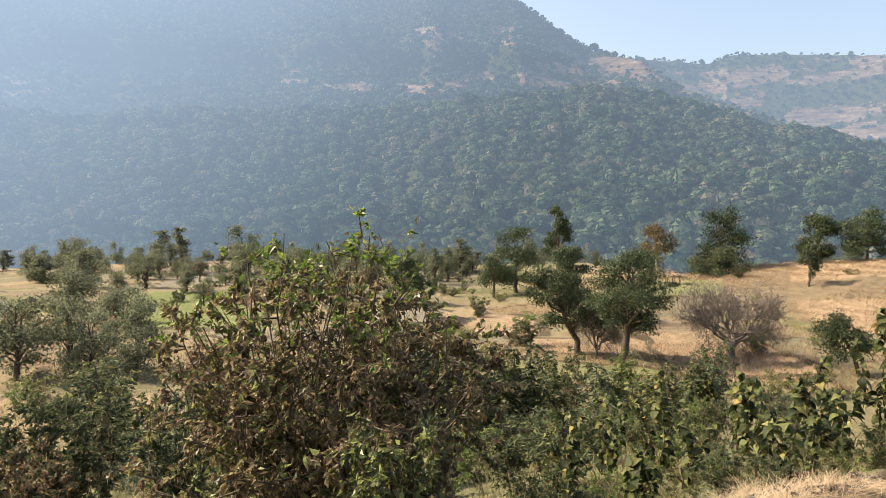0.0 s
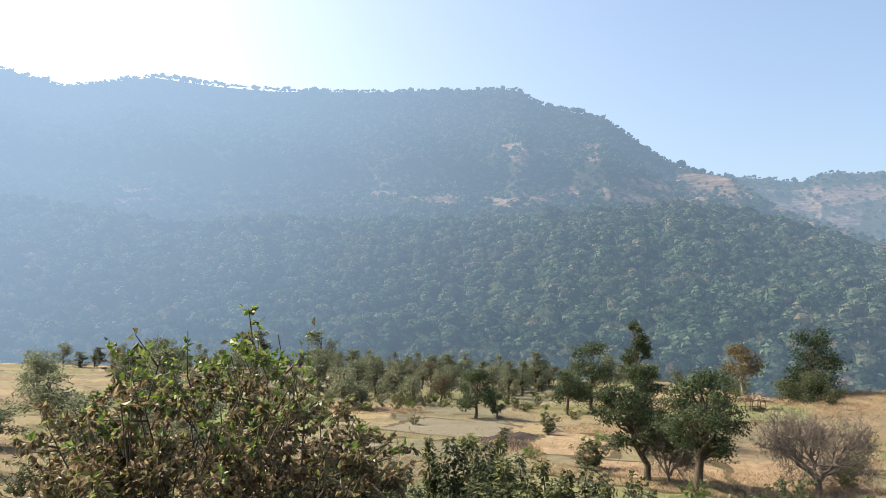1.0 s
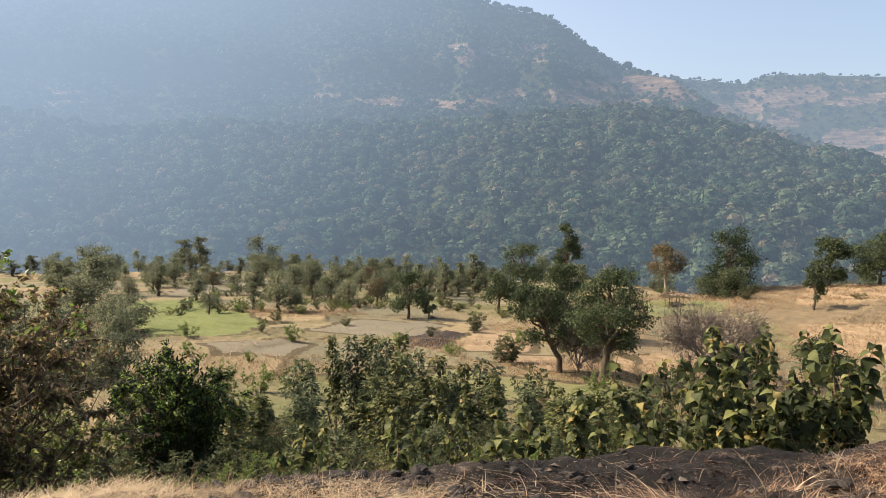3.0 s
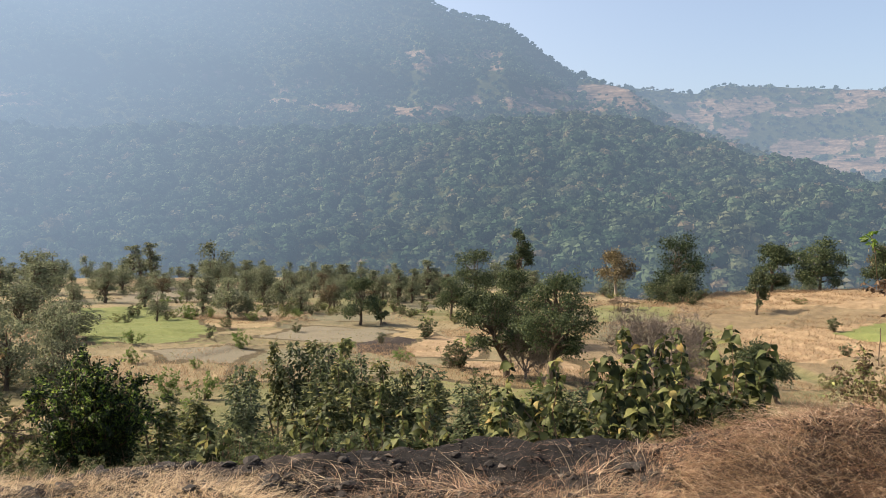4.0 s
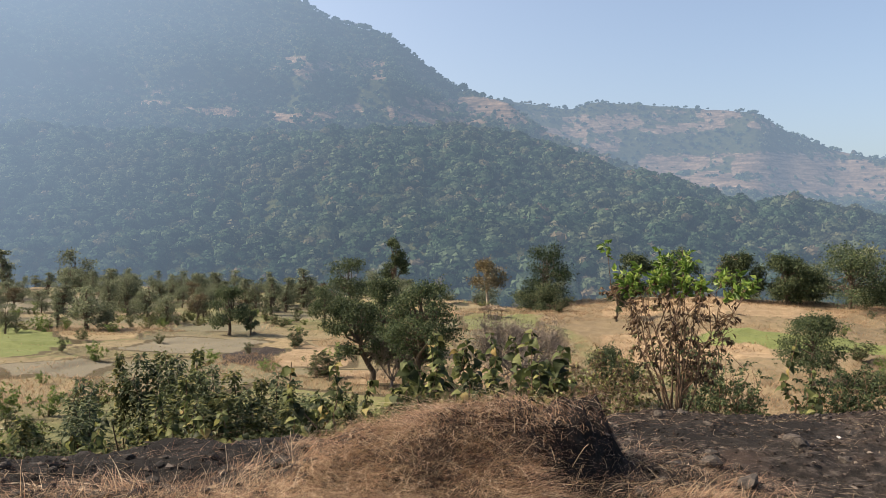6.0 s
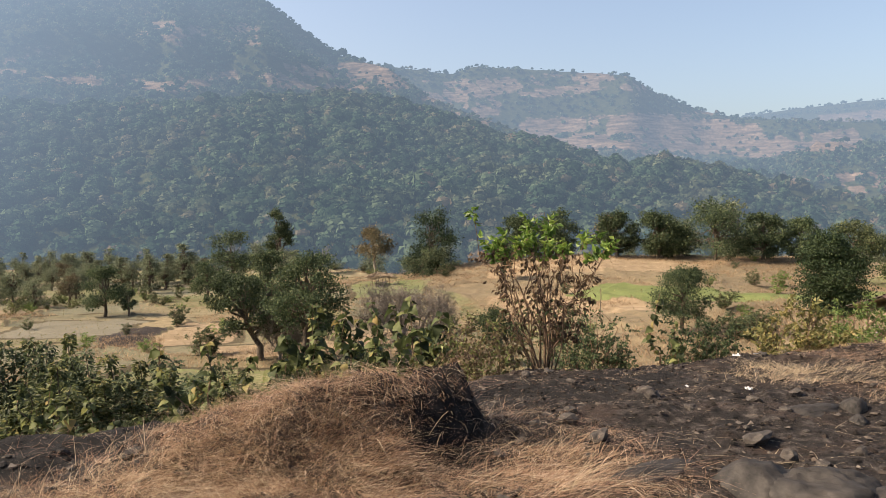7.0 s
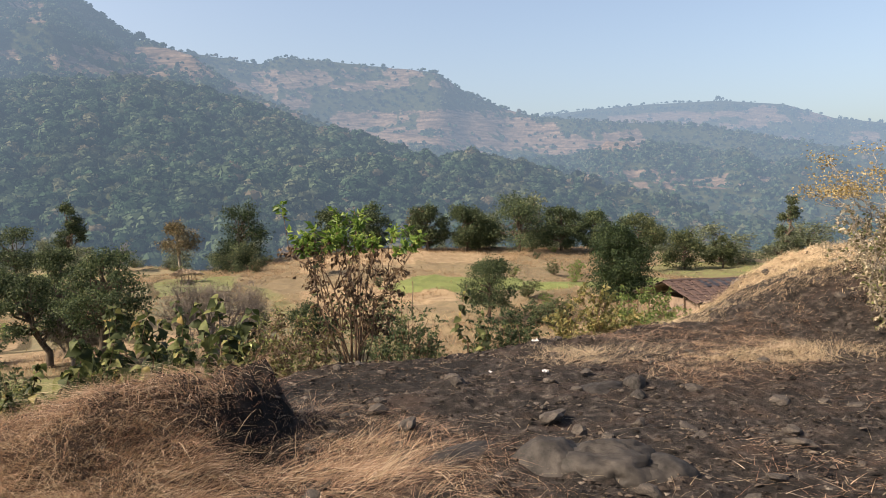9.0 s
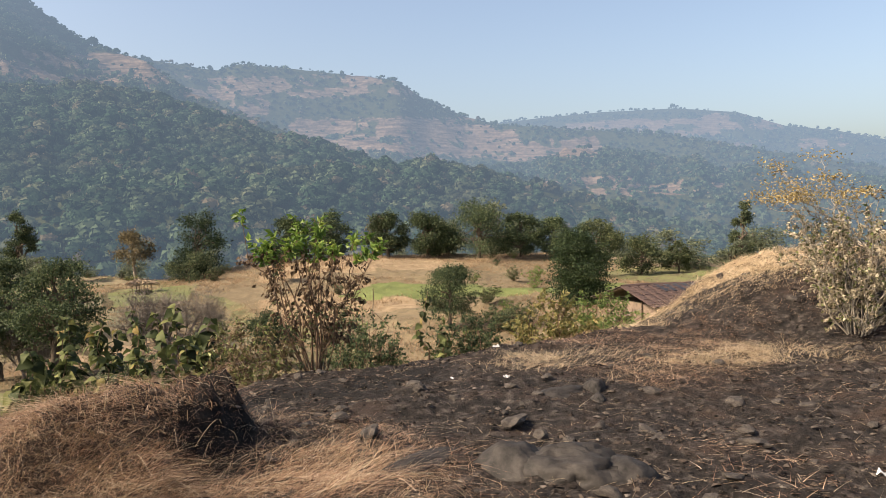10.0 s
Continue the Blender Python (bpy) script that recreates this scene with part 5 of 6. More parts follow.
for x, y, top, kind, wide in STAND_C_1 + STAND_C_2 + STAND_C_3:
    t = plant("sapling", SAPLINGS[kind], x, y, ("tall leafy sapling in a stand on the slope", "dark dense sapling in a stand on the slope", "slender sapling with a bare lower trunk on the slope", "bushy broad-leaved sapling on the slope")[kind], "sapling", "slope saplings", SL.uniform(0, 6.28))
    t.scale = (wide * 1.25, wide * 1.25, (top - t.location.z) / 6.0)

# undergrowth between the saplings
for i in range(95):
    y = SL.uniform(13, 46)
    x = SL.uniform(-3.0 - 0.22 * y, 5 + 0.18 * y)
    t = plant("undergrowth_bush", FAR_SHRUBS[(3, 0, 3, 1, 2)[i % 5]], x, y, ("low fresh green bush among the saplings", "low olive bush among the saplings", "low fresh green bush among the saplings", "half-withered low bush among the saplings", "low dark green bush among the saplings")[i % 5], "bush", "undergrowth", SL.uniform(0, 6.28))
    w = SL.uniform(0.35, 0.62) * (0.75 + y / 70)
    t.scale = (w * 1.4, w * 1.4, w)
for i in range(60):
    x = SL.uniform(-50, 8)
    y = 150 + 0.25 * x + SL.uniform(-16, 26)
    EDGE_BUSHES.append((x, y, SL.uniform(0.7, 1.5), SL.uniform(0.5, 1.0), (0, 3, 2, 1)[i % 4]))
for x, y, w, h, k in EDGE_BUSHES:
    slope_shrub(x, y, 1.0, k).scale = (w, w, h)

# bushes along the bunds and at the feet of the field trees
n = 0
while n < 60:
    x, y = SL.uniform(-60, 95), SL.uniform(52, 175)
    if math.hypot(x - CX, y - CY) > table(bearing(x, y), FIELD_EDGE) - 4 or plots(np.array([x]), np.array([y]))[1][0] > 1.6 or (26 < x < 44 and 84 < y < 122) or any(in_area(np.array([x]), np.array([y]), a)[0] for a in GREEN_PLOTS):
        continue
    k = (0, 3, 2, 1)[n % 4]
    bush = plant("field_bush", FAR_SHRUBS[k], x, y, ("olive bush on a bund between the fields", "half-withered bush on a bund between the fields", "dark green bush on a bund between the fields", "fresh green bush on a bund between the fields")[k], "bush", "field bushes", SL.uniform(0, 6.28))
    w = SL.uniform(0.6, 1.5)
    bush.scale = (w * 1.2, w * 1.2, w * 0.8)
    n += 1

# ---- shrubs at the lip of the bank ----
def mixed_shrub(name, x, y, label, seed, height, width, stems, twigs, sets, wood_mat=None, top_z=None, **kw):
    """sets: part name, material, leaves to a twig, length, width, droop, lowest and highest share of the height."""
    if top_z is not None:
        height = top_z - height_at(x, y)
    wood, S, D, rng = grow_shrub(seed, height, width, stems, twigs, **kw)
    t = thing(name, x, y, label, "shrub", sink=0.05)
    V, F = quads_of(wood)
    part("stem", mesh_arrays("stem", V, F, wood_mat or TWIG, True), t)
    top = S[:, 2, 2] / height
    for pname, mat, per, ln, wd, droop, lo, hi, share in sets:
        ok = np.nonzero((top >= lo) & (top <= hi) & (rng.rand(len(top)) < share))[0]
        LV, LF = twig_leaves(S, D, rng, per, ln, wd, droop, ok)
        part(pname, mesh_arrays(pname, LV, LF, mat), t)
    return t


mixed_shrub("withered_shrub", -0.6, 7.6, "large shrub with withered brown leaves and green top shoots", 41, 3.65, 4.9, 110, 14,
            [("withered_foliage", LEAF_BROWN, 26, 0.075, 0.043, 0.8, 0, 0.85, 0.95), ("mixed_foliage", LEAF_MIXED, 8, 0.08, 0.047, 0.4, 0, 1.1, 0.7), ("green_foliage", LEAF_FRESH, 8, 0.085, 0.052, 0.1, 0.68, 1.3, 0.75)], wood_mat=BARK, low=0.06, spread=0.5, flare=0.7, stem=0.0042)
mixed_shrub("front_green_shrub", 0.2, 5.6, "small fresh green shrub before the withered shrub", 71, 1.4, 1.2, 20, 10, [("foliage", LEAF_MIXED, 10, 0.07, 0.042, 0.3, 0.1, 1.3, 0.9), ("dark_foliage", LEAF_OLIVE, 8, 0.07, 0.04, 0.3, 0.0, 1.3, 0.9)], low=0.1)
mixed_shrub("side_shrub", -6.0, 12.6, "dark olive shrub on the shaded slope", 72, 2.3, 2.4, 30, 11, [("foliage", LEAF_OLIVE, 14, 0.12, 0.055, 0.3, 0, 1.3, 1.0), ("withered_foliage", LEAF_BROWN, 6, 0.11, 0.05, 0.6, 0, 0.7, 0.7)], low=0.1)
mixed_shrub("side_shrub", -5.6, 11.0, "half-withered brown and olive shrub on the slope", 73, 1.4, 2.2, 30, 10, [("withered_foliage", LEAF_BROWN, 12, 0.085, 0.04, 0.6, 0, 1.3, 1.0), ("foliage", LEAF_OLIVE, 6, 0.085, 0.04, 0.3, 0.3, 1.3, 0.7)], low=0.1)
# paler leaves above 0.4 of the height paint sunlight onto the dark shrub
mixed_shrub("dark_shrub", -1.9, 17.8, "dense dark green shrub below the bank, upper leaves coloured as sunlit", 42, 3.7, 3.0, 70, 15, [("foliage", LEAF_DEEP, 19, 0.12, 0.05, 0.3, 0, 1.3, 1.0), ("light_foliage", LEAF_FRESH, 11, 0.11, 0.045, 0.2, 0.4, 1.3, 0.75)], low=0.05)
mixed_shrub("low_green_shrub", -3.6, 16.6, "yellow-green fine-leaved shrub beside the dark one", 75, 2.2, 2.2, 34, 11, [("foliage", LEAF_MIXED, 14, 0.09, 0.045, 0.3, 0, 1.3, 1.0), ("light_foliage", LEAF_FRESH, 5, 0.09, 0.045, 0.2, 0.5, 1.3, 0.7)], low=0.1)
mixed_shrub("green_topped_shrub", 11.35, 8.0, "multi-stemmed shrub, bright green above with dark withered leaves and bare stems", 43, 2.05, 1.9, 22, 14,
            [("green_foliage", LEAF_FRESH, 17, 0.10, 0.052, 0.5, 0.76, 1.3, 0.95), ("withered_foliage", LEAF_BRONZE, 6, 0.07, 0.04, 1.2, 0.25, 0.82, 0.7), ("low_foliage", LEAF_OLIVE, 5, 0.055, 0.03, 0.5, 0.05, 0.5, 0.6)], low=0.14, spread=0.55, wob=0.03, flare=0.2, side=0.14)
mixed_shrub("withered_low_shrub", 10.65, 8.15, "low bushy shrub with small olive and brown leaves", 44, 1.5, 1.3, 22, 11, [("foliage", LEAF_MIXED, 4, 0.055, 0.032, 0.4, 0.1, 1.3, 0.8), ("withered_foliage", LEAF_BROWN, 5, 0.055, 0.032, 0.6, 0.1, 1.3, 0.8)], low=0.12, top_z=0.05)
mixed_shrub("yellowing_shrub", 16.6, 9.6, "yellow-green leafy shrub beside the path", 45, 1.2, 1.7, 36, 12, [("foliage", LEAF_YELLOW, 15, 0.085, 0.055, 0.3, 0.1, 1.3, 1.0)], low=0.25, top_z=-0.1, flare=0.35)
mixed_shrub("green_shrub", 19.5, 11.3, "small fresh green shrub beside the path", 46, 1.0, 2.0, 36, 11, [("foliage", GRASS_GREEN, 12, 0.085, 0.04, 0.3, 0.1, 1.3, 1.0)], low=0.3, top_z=-0.4, flare=0.25)
mixed_shrub("round_green_shrub", 17.6, 13.6, "dense rounded dark green shrub", 47, 1.2, 2.0, 46, 12, [("foliage", LEAF_TREE, 14, 0.085, 0.045, 0.3, 0.0, 1.3, 1.0)], low=0.1, top_z=-0.75, flare=0.3)
mixed_shrub("round_green_shrub", 15.4, 14.3, "rounded green shrub beside the sapling", 74, 1.2, 2.0, 46, 12, [("foliage", LEAF_TREE, 14, 0.085, 0.045, 0.3, 0.0, 1.3, 1.0)], low=0.1, top_z=-0.75, flare=0.3)
mixed_shrub("dry_shrub", 16.25, 4.15, "bushy shrub with dry pale curled leaves", 48, 1.7, 2.2, 36, 13, [("dry_foliage", LEAF_DRY, 10, 0.05, 0.032, 0.7, 0.05, 1.3, 0.85), ("olive_foliage", LEAF_MIXED, 5, 0.05, 0.032, 0.5, 0.05, 1.3, 0.6)], wood_mat=PALE_BARK, low=0.12, spread=0.55, flare=0.35)


def pale_tree(x, y, top_z, label):
    """A small crooked tree: pale bare limbs under a thin flat crown."""
    rng = np.random.RandomState(49)
    t = thing("pale_tree", x, y, label, "tree", sink=0.05)
    h = top_z - t.location.z
    tips = []

    def limb(a, d, ln, r, depth):
        b = a + d * ln
        V, F = tube(crooked(a, b, rng, 0.07, 5), r, r * 0.6, 6)
        wood.append((V, F))
        if depth == 0:
            tips.append(b)
            return
        for k in range(3):
            nd = unit(d * 0.75 + rng.normal(size=3) * np.array([0.6, 0.6, 0.35]) + np.array([0, 0, 0.12]))
            limb(a + (b - a) * rng.uniform(0.65, 1.0), nd, ln * rng.uniform(0.55, 0.8), r * 0.6, depth - 1)
    for ang, out, ln, r in ((5.4, 0.16, 0.50, 0.022), (2.6, 0.22, 0.30, 0.015), (5.2, 0.5, 0.36, 0.014)):
        wood = []
        limb(np.array([0, 0, 0.02]), unit(np.array([math.cos(ang) * out, math.sin(ang) * out, 1.0])), ln * h, r, 4)
        V, F = quads_of(wood)
        part("limb", mesh_arrays("limb", V, F, PALE_BARK, True), t)
    sp = np.array(tips)
    high = sp[sp[:, 2] > 0.72 * sp[:, 2].max()]
    for name, spots, count, mat in (("yellow_foliage", high, 1300, LEAF_AMBER), ("dry_foliage", sp, 600, LEAF_DRY)):
        pick = rng.choice(len(spots), count)
        LV, LF = leaf_arrays(spots[pick] + rng.normal(size=(count, 3)) * np.array([0.08, 0.08, 0.05]), rng.normal(size=(count, 3)) + np.array([0, 0, -0.5]), rng, 0.042, 0.026)
        part(name, mesh_arrays(name, LV, LF, mat), t)
    top = max(v.co.z for o in t.children for v in o.data.vertices)
    t.scale = (1, 1, h / top)
    return t


pale_tree(16.45, 4.2, 1.8, "small crooked tree with pale bare limbs and yellowing crown")

for x, y, top, seed, stems, leaf in [
        (9.7, 15.5, -0.62, 51, 4, 0.46), (8.5, 15.8, -1.6, 52, 4, 0.42), (11.3, 17.2, -0.75, 53, 4, 0.46), (12.4, 16.4, -1.35, 55, 4, 0.42), (10.4, 13.8, -1.55, 56, 4, 0.40), (9.1, 13.6, -1.9, 67, 4, 0.38), (11.6, 14.2, -1.8, 68, 4, 0.38),
        (15.95, 12.6, -0.4, 57, 2, 0.36), (11.45, 14.4, -0.45, 61, 4, 0.48), (10.2, 14.3, -0.6, 62, 4, 0.46), (8.9, 13.4, -0.9, 63, 4, 0.44), (10.1, 12.7, -1.3, 64, 4, 0.42), (13.6, 20.5, -1.9, 60, 4, 0.44), (7.4, 17.5, -2.3, 54, 4, 0.42)]:
    teak(x, y, top, seed, stems + 1, 0.26, leaf * 0.55, "broad-leaved green teak sapling at the bank", 25, group="teak saplings")
NEAR_TEAKS = [(4.3, 11.7, -1.4, 81), (4.9, 15.2, -1.75, 82), (5.75, 11.0, -1.35, 83), (5.8, 12.7, -1.6, 84), (7.0, 12.3, -1.55, 85), (7.55, 10.7, -0.55, 86), (3.6, 14.2, -2.1, 87), (3.2, 10.2, -1.95, 88), (2.5, 11.7, -1.8, 89), (8.6, 12.6, -1.5, 90), (6.9, 9.6, -1.5, 91)]
for x, y, top, seed in NEAR_TEAKS:
    teak(x, y, top, seed, 4, 0.3, 0.185, "broad-leaved olive-green sapling close below the lip", 19, group="teak saplings")
# low growth close below the lip
for x, y, k, top in [(2.2, 8.3, 0, -1.75), (3.3, 8.7, 1, -1.7), (1.7, 9.6, 0, -1.9), (4.3, 8.6, 0, -1.6), (5.3, 9.3, 1, -1.6), (2.9, 10.4, 3, -2.0), (-3.6, 12.2, 2, -1.5), (4.4, 10.4, 2, -1.9), (6.4, 10.8, 3, -1.9), (7.4, 11.8, 0, -1.9), (5.2, 12.6, 3, -2.3), (9.2, 12.4, 1, -2.0), (-2.2, 11.5, 1, -1.6), (-4.2, 14.0, 0, -2.0), (-3.4, 20.5, 3, -3.4), (2.6, 14.0, 3, -2.7), (0.6, 14.6, 3, -2.9), (1.2, 22.0, 3, -4.3), (3.6, 24.0, 3, -4.6), (-0.6, 25.0, 0, -4.9), (6.4, 25.5, 3, -4.7), (8.8, 23.5, 0, -4.2), (-6.5, 26, 0, -4.4), (-8, 19, 2, -2.6), (-10, 24, 1, -3.4)]:
    t = slope_shrub(x, y, 1.0, k)
    h = max(0.3, (top - t.location.z) / 2.4)
    t.scale = (h * 1.1, h * 1.1, h)

# ---- dry grass ----
def grass(name, n, area, length, width, lean, wild, mat, label, keep=None, seed=1, lift=0.0, segs=3, stand=0.8):
    rng = np.random.RandomState(seed)
    x, y = rng.uniform(area[0], area[1], n), rng.uniform(area[2], area[3], n)
    if keep is not None:
        k = keep(x, y, rng)
        x, y = x[k], y[k]
    P = np.stack([x, y, terrain_z(x, y) - 0.02 + lift], -1)
    V, F = blades(P, rng, length, width, lean, wild, segs, stand)
    return tagged(new(name, mesh_arrays(name, V, F, mat)), label, "grass", kind="stuff")


def on_mound(x, y, rng):
    """Straw lies on the mound, but for its burnt east end."""
    d = ((x - 8.0) / 1.7) ** 2 + ((y - 4.05) / 0.95) ** 2
    return rng.rand(len(x)) < np.exp(-d * 0.9) * (0.25 + 0.75 * smooth(0.3, 0.55, vnoise(x * 2.2, y * 2.2, 5))) * (1 - 0.82 * charred(x, y))


def on_lip(x, y, rng):
    return (np.abs(bank_drop(x, y) + 0.4) < 0.9) & (rng.rand(len(x)) > 1.5 * charred(x, y)) & ((x < 3.2) | (y < 3.7) | (rng.rand(len(x)) < 0.12)) & (rng.rand(len(x)) < 0.8 * smooth(0.35, 0.6, vnoise(x * 1.2, y * 1.2, 2) + 0.3 * (x < 4)))


def on_shoulder(x, y, rng):
    r, b = np.hypot(x - CX, y - CY), bearing(x, y)
    band = smooth(10.3, 11.5, r + 0.9 * fbm(x, y, 2, 3)) * (1 - smooth(13.2, 14.5, r)) * smooth(43, 47, b)
    return rng.rand(len(x)) < band * (0.35 + 0.65 * smooth(0.3, 0.6, vnoise(x * 0.9, y * 0.9, 3)))


def on_bunds(x, y, rng):
    pid, rim = plots(x, y)
    inside = np.hypot(x - CX, y - CY) < table(bearing(x, y), FIELD_EDGE)
    tall = (vnoise(x * 0.07, y * 0.07, 5) > np.where(x > 34, 0.36, 0.64))
    for a in GREEN_PLOTS:
        inside &= ~in_area(x, y, a)
    inside &= np.hypot(x - 34.6, y - 114.5) > 5.0
    return inside & (bank_drop(x, y) > 22) & (tall | ((rim < 1.5) & (rng.rand(len(x)) < 0.2) & (vnoise(x * 0.05, y * 0.05, 2) > 0.35)))


def in_fields(x, y, rng):
    return (np.hypot(x - CX, y - CY) < table(bearing(x, y), FIELD_EDGE)) & (bank_drop(x, y) > 16) & (rng.rand(len(x)) < 0.25 + 0.75 * smooth(0.4, 0.7, vnoise(x * 0.2, y * 0.2, 3)))


grass("mound_straw", 120000, (4.8, 10.2, 2.4, 5.8), 0.36, 0.0017, (0.1, -0.5, 0), 0.7, STRAW, "tangled reddish dry straw on the mound", on_mound, 21, segs=4, stand=0.36)
grass("long_straw", 6500, (5.0, 9.9, 2.6, 5.5), 0.6, 0.0028, (0.15, -0.5, 0), 0.7, STRAW_PALE, "long stalks fallen over the mound", on_mound, 29, segs=5, stand=0.34)
grass("front_straw", 40000, (1.0, 5.6, 2.6, 4.8), 0.3, 0.002, (0.1, -0.3, 0), 0.8, STRAW_PALE, "dry straw beside the walked path", lambda x, y, rng: rng.rand(len(x)) < (0.25 + 0.75 * smooth(0.3, 0.55, vnoise(x * 0.9, y * 0.9, 1))) * (1 - smooth(4.6, 5.6, x)) * (1 - charred(x, y)), 31, stand=0.35)
grass("lip_straw", 12000, (-3, 7.5, 3.0, 6.2), 0.32, 0.002, (0.1, -0.2, 0), 0.8, STRAW_PALE, "dry straw along the lip of the bank", on_lip, 22, stand=0.5)
grass("shoulder_straw", 170000, (14, 21.5, 1.5, 9.5), 0.42, 0.0015, (0.3, -0.45, 0), 0.6, STRAW_PALE, "pale dry grass on the shoulder of the bank", on_shoulder, 23, stand=0.22, lift=0.03)
grass("patch_straw", 60000, (11.6, 16.8, 3.4, 7.4), 0.42, 0.002, (0.4, -0.35, 0), 0.6, STRAW_PALE, "patch of fallen pale straw on burnt ground", lambda x, y, rng: rng.rand(len(x)) < np.exp(-(((x - 13.9 + 0.8 * (y - 4.85)) / 0.7) ** 2 + ((y - 4.95) / 0.95) ** 2)) * (0.12 + 0.88 * smooth(0.3, 0.55, vnoise(x * 1.6, y * 1.6, 2))), 28, stand=0.22, lift=0.02)
grass("hump_straw", 60000, (12.6, 18.0, 2.6, 8.4), 0.3, 0.0017, (0.3, -0.3, 0), 0.8, STRAW, "patchy dry straw on the burnt shoulder", lambda x, y, rng: (bank_drop(x, y) < 0.2) & (rng.rand(len(x)) < 0.75 * smooth(0.45, 0.7, vnoise(x * 0.9 + 3, y * 0.9, 4))), 34, stand=0.16, lift=0.02)
grass("west_straw", 22000, (4.8, 8.4, 2.4, 4.4), 0.34, 0.0018, (0.05, -0.4, 0), 0.8, STRAW_PALE, "pale straw spilling from the mound", lambda x, y, rng: (rng.rand(len(x)) > charred(x, y)) & (rng.rand(len(x)) < smooth(0.4, 0.7, vnoise(x * 1.5, y * 1.5, 2))), 35, stand=0.3)
grass("path_straw", 8500, (1, 16, 1.5, 7.5), 0.2, 0.0017, (0.1, 0, 0), 1.0, STRAW_PALE, "scattered dry stalks on burnt ground", lambda x, y, rng: (bank_drop(x, y) < -0.2) & (rng.rand(len(x)) > 0.9 * charred(x, y)) & (rng.rand(len(x)) < 0.45 + 0.5 * vnoise(x * 0.8, y * 0.8, 4)), 24, stand=0.07, lift=0.03)
grass("red_straw", 14000, (3, 17, 1.8, 7.0), 0.2, 0.0022, (0.1, -0.1, 0), 0.9, STRAW, "red-brown straw litter on burnt ground", lambda x, y, rng: (bank_drop(x, y) < -0.2) & (rng.rand(len(x)) > 0.9 * charred(x, y)) & (rng.rand(len(x)) < smooth(0.5, 0.8, vnoise(x * 1.1, y * 1.1, 0))), 30, stand=0.1, lift=0.03)
grass("tall_field_grass", 260000, (-60, 105, 40, 150), 0.7, 0.022, (0.1, 0, 0), 0.9, FIELD_STRAW, "tall dry grass along the bunds of the fields", on_bunds, 25, segs=2)
grass("short_field_grass", 30000, (-50, 100, 40, 135), 0.28, 0.05, (0.05, 0, 0), 0.7, DULL_GRASS, "short dull grass in the fields", in_fields, 27, segs=1)
grass("slope_grass", 46000, (-30, 24, 6, 55), 0.5, 0.016, (0.05, 0, 0), 0.6, DULL_GRASS, "weeds and grass on the slope", lambda x, y, rng: (bank_drop(x, y) > 8) & (vnoise(x * 0.3, y * 0.3, 1) > 0.3), 26, segs=2)

grass("bank_weeds", 30000, (-5, 9, 5, 16), 0.3, 0.006, (0.05, 0, 0), 0.6, DULL_GRASS, "thin weeds and dull grass below the lip", lambda x, y, rng: (bank_drop(x, y) > 1.2) & (bank_drop(x, y) < 9) & (vnoise(x * 0.7, y * 0.7, 1) > 0.35), 33, segs=2)

# ---- rocks ----
def rock_mesh(seed, rough=0.25, flat=0.5, detail=2):
    bm = bmesh.new()
    bmesh.ops.create_icosphere(bm, subdivisions=detail, radius=1.0)
    off = Vector((seed * 7.3, seed * 3.1, seed * 5.7))
    for v in bm.verts:
        k = 1 + rough * 1.6 * noise.noise(v.co * 1.1 + off) + rough * 0.7 * noise.noise(v.co * 2.7 + off) + 0.2 * rough * noise.noise(v.co * 7 + off)
        v.co = Vector((v.co.x * k, v.co.y * k, v.co.z * k * flat))
    me = bpy.data.meshes.new("stone")
    bm.to_mesh(me)
    bm.free()
    return me


def boulder_mesh(seed, detail=4, cracks=0.10):
    """A weathered lump, its faces split by cracks."""
    bm = bmesh.new()
    bmesh.ops.create_icosphere(bm, subdivisions=detail, radius=1.0)
    off = Vector((seed * 7.3, seed * 3.1, seed * 5.7))
    for v in bm.verts:
        p = v.co * 1.3 + off
        dist, _ = noise.voronoi(p + 0.25 * noise.noise_vector(p * 1.7))
        k = 1 + 0.20 * noise.noise(v.co * 1.1 + off) + 0.10 * noise.noise(v.co * 2.6 + off) + 0.06 * noise.noise(v.co * 7 + off) + 0.025 * noise.noise(v.co * 19 + off)
        k -= cracks * max(0.0, 1 - (dist[1] - dist[0]) / 0.06)
        k += 0.03 * (dist[0] - 0.4)
        v.co = v.co * k
    me = bpy.data.meshes.new("boulder")
    bm.to_mesh(me)
    bm.free()
    for poly in me.polygons:
        poly.use_smooth = True
    me.materials.append(ROCK)
    return me


def outcrop(name, lumps, label):
    x, y = lumps[0][:2]
    t = thing(name, x, y, label, "rock")
    for i, (px, py, sx, sy, sz, turn, sink) in enumerate(lumps):
        ob = part("boulder", boulder_mesh(len(name) + 3 * i, 5 if sx > 0.3 else 4), t)
        ob.location = (px - x, py - y, height_at(px, py) - t.location.z - sink)
        ob.scale, ob.rotation_euler = (sx, sy, sz), (0.06, 0.0, turn)
    return t


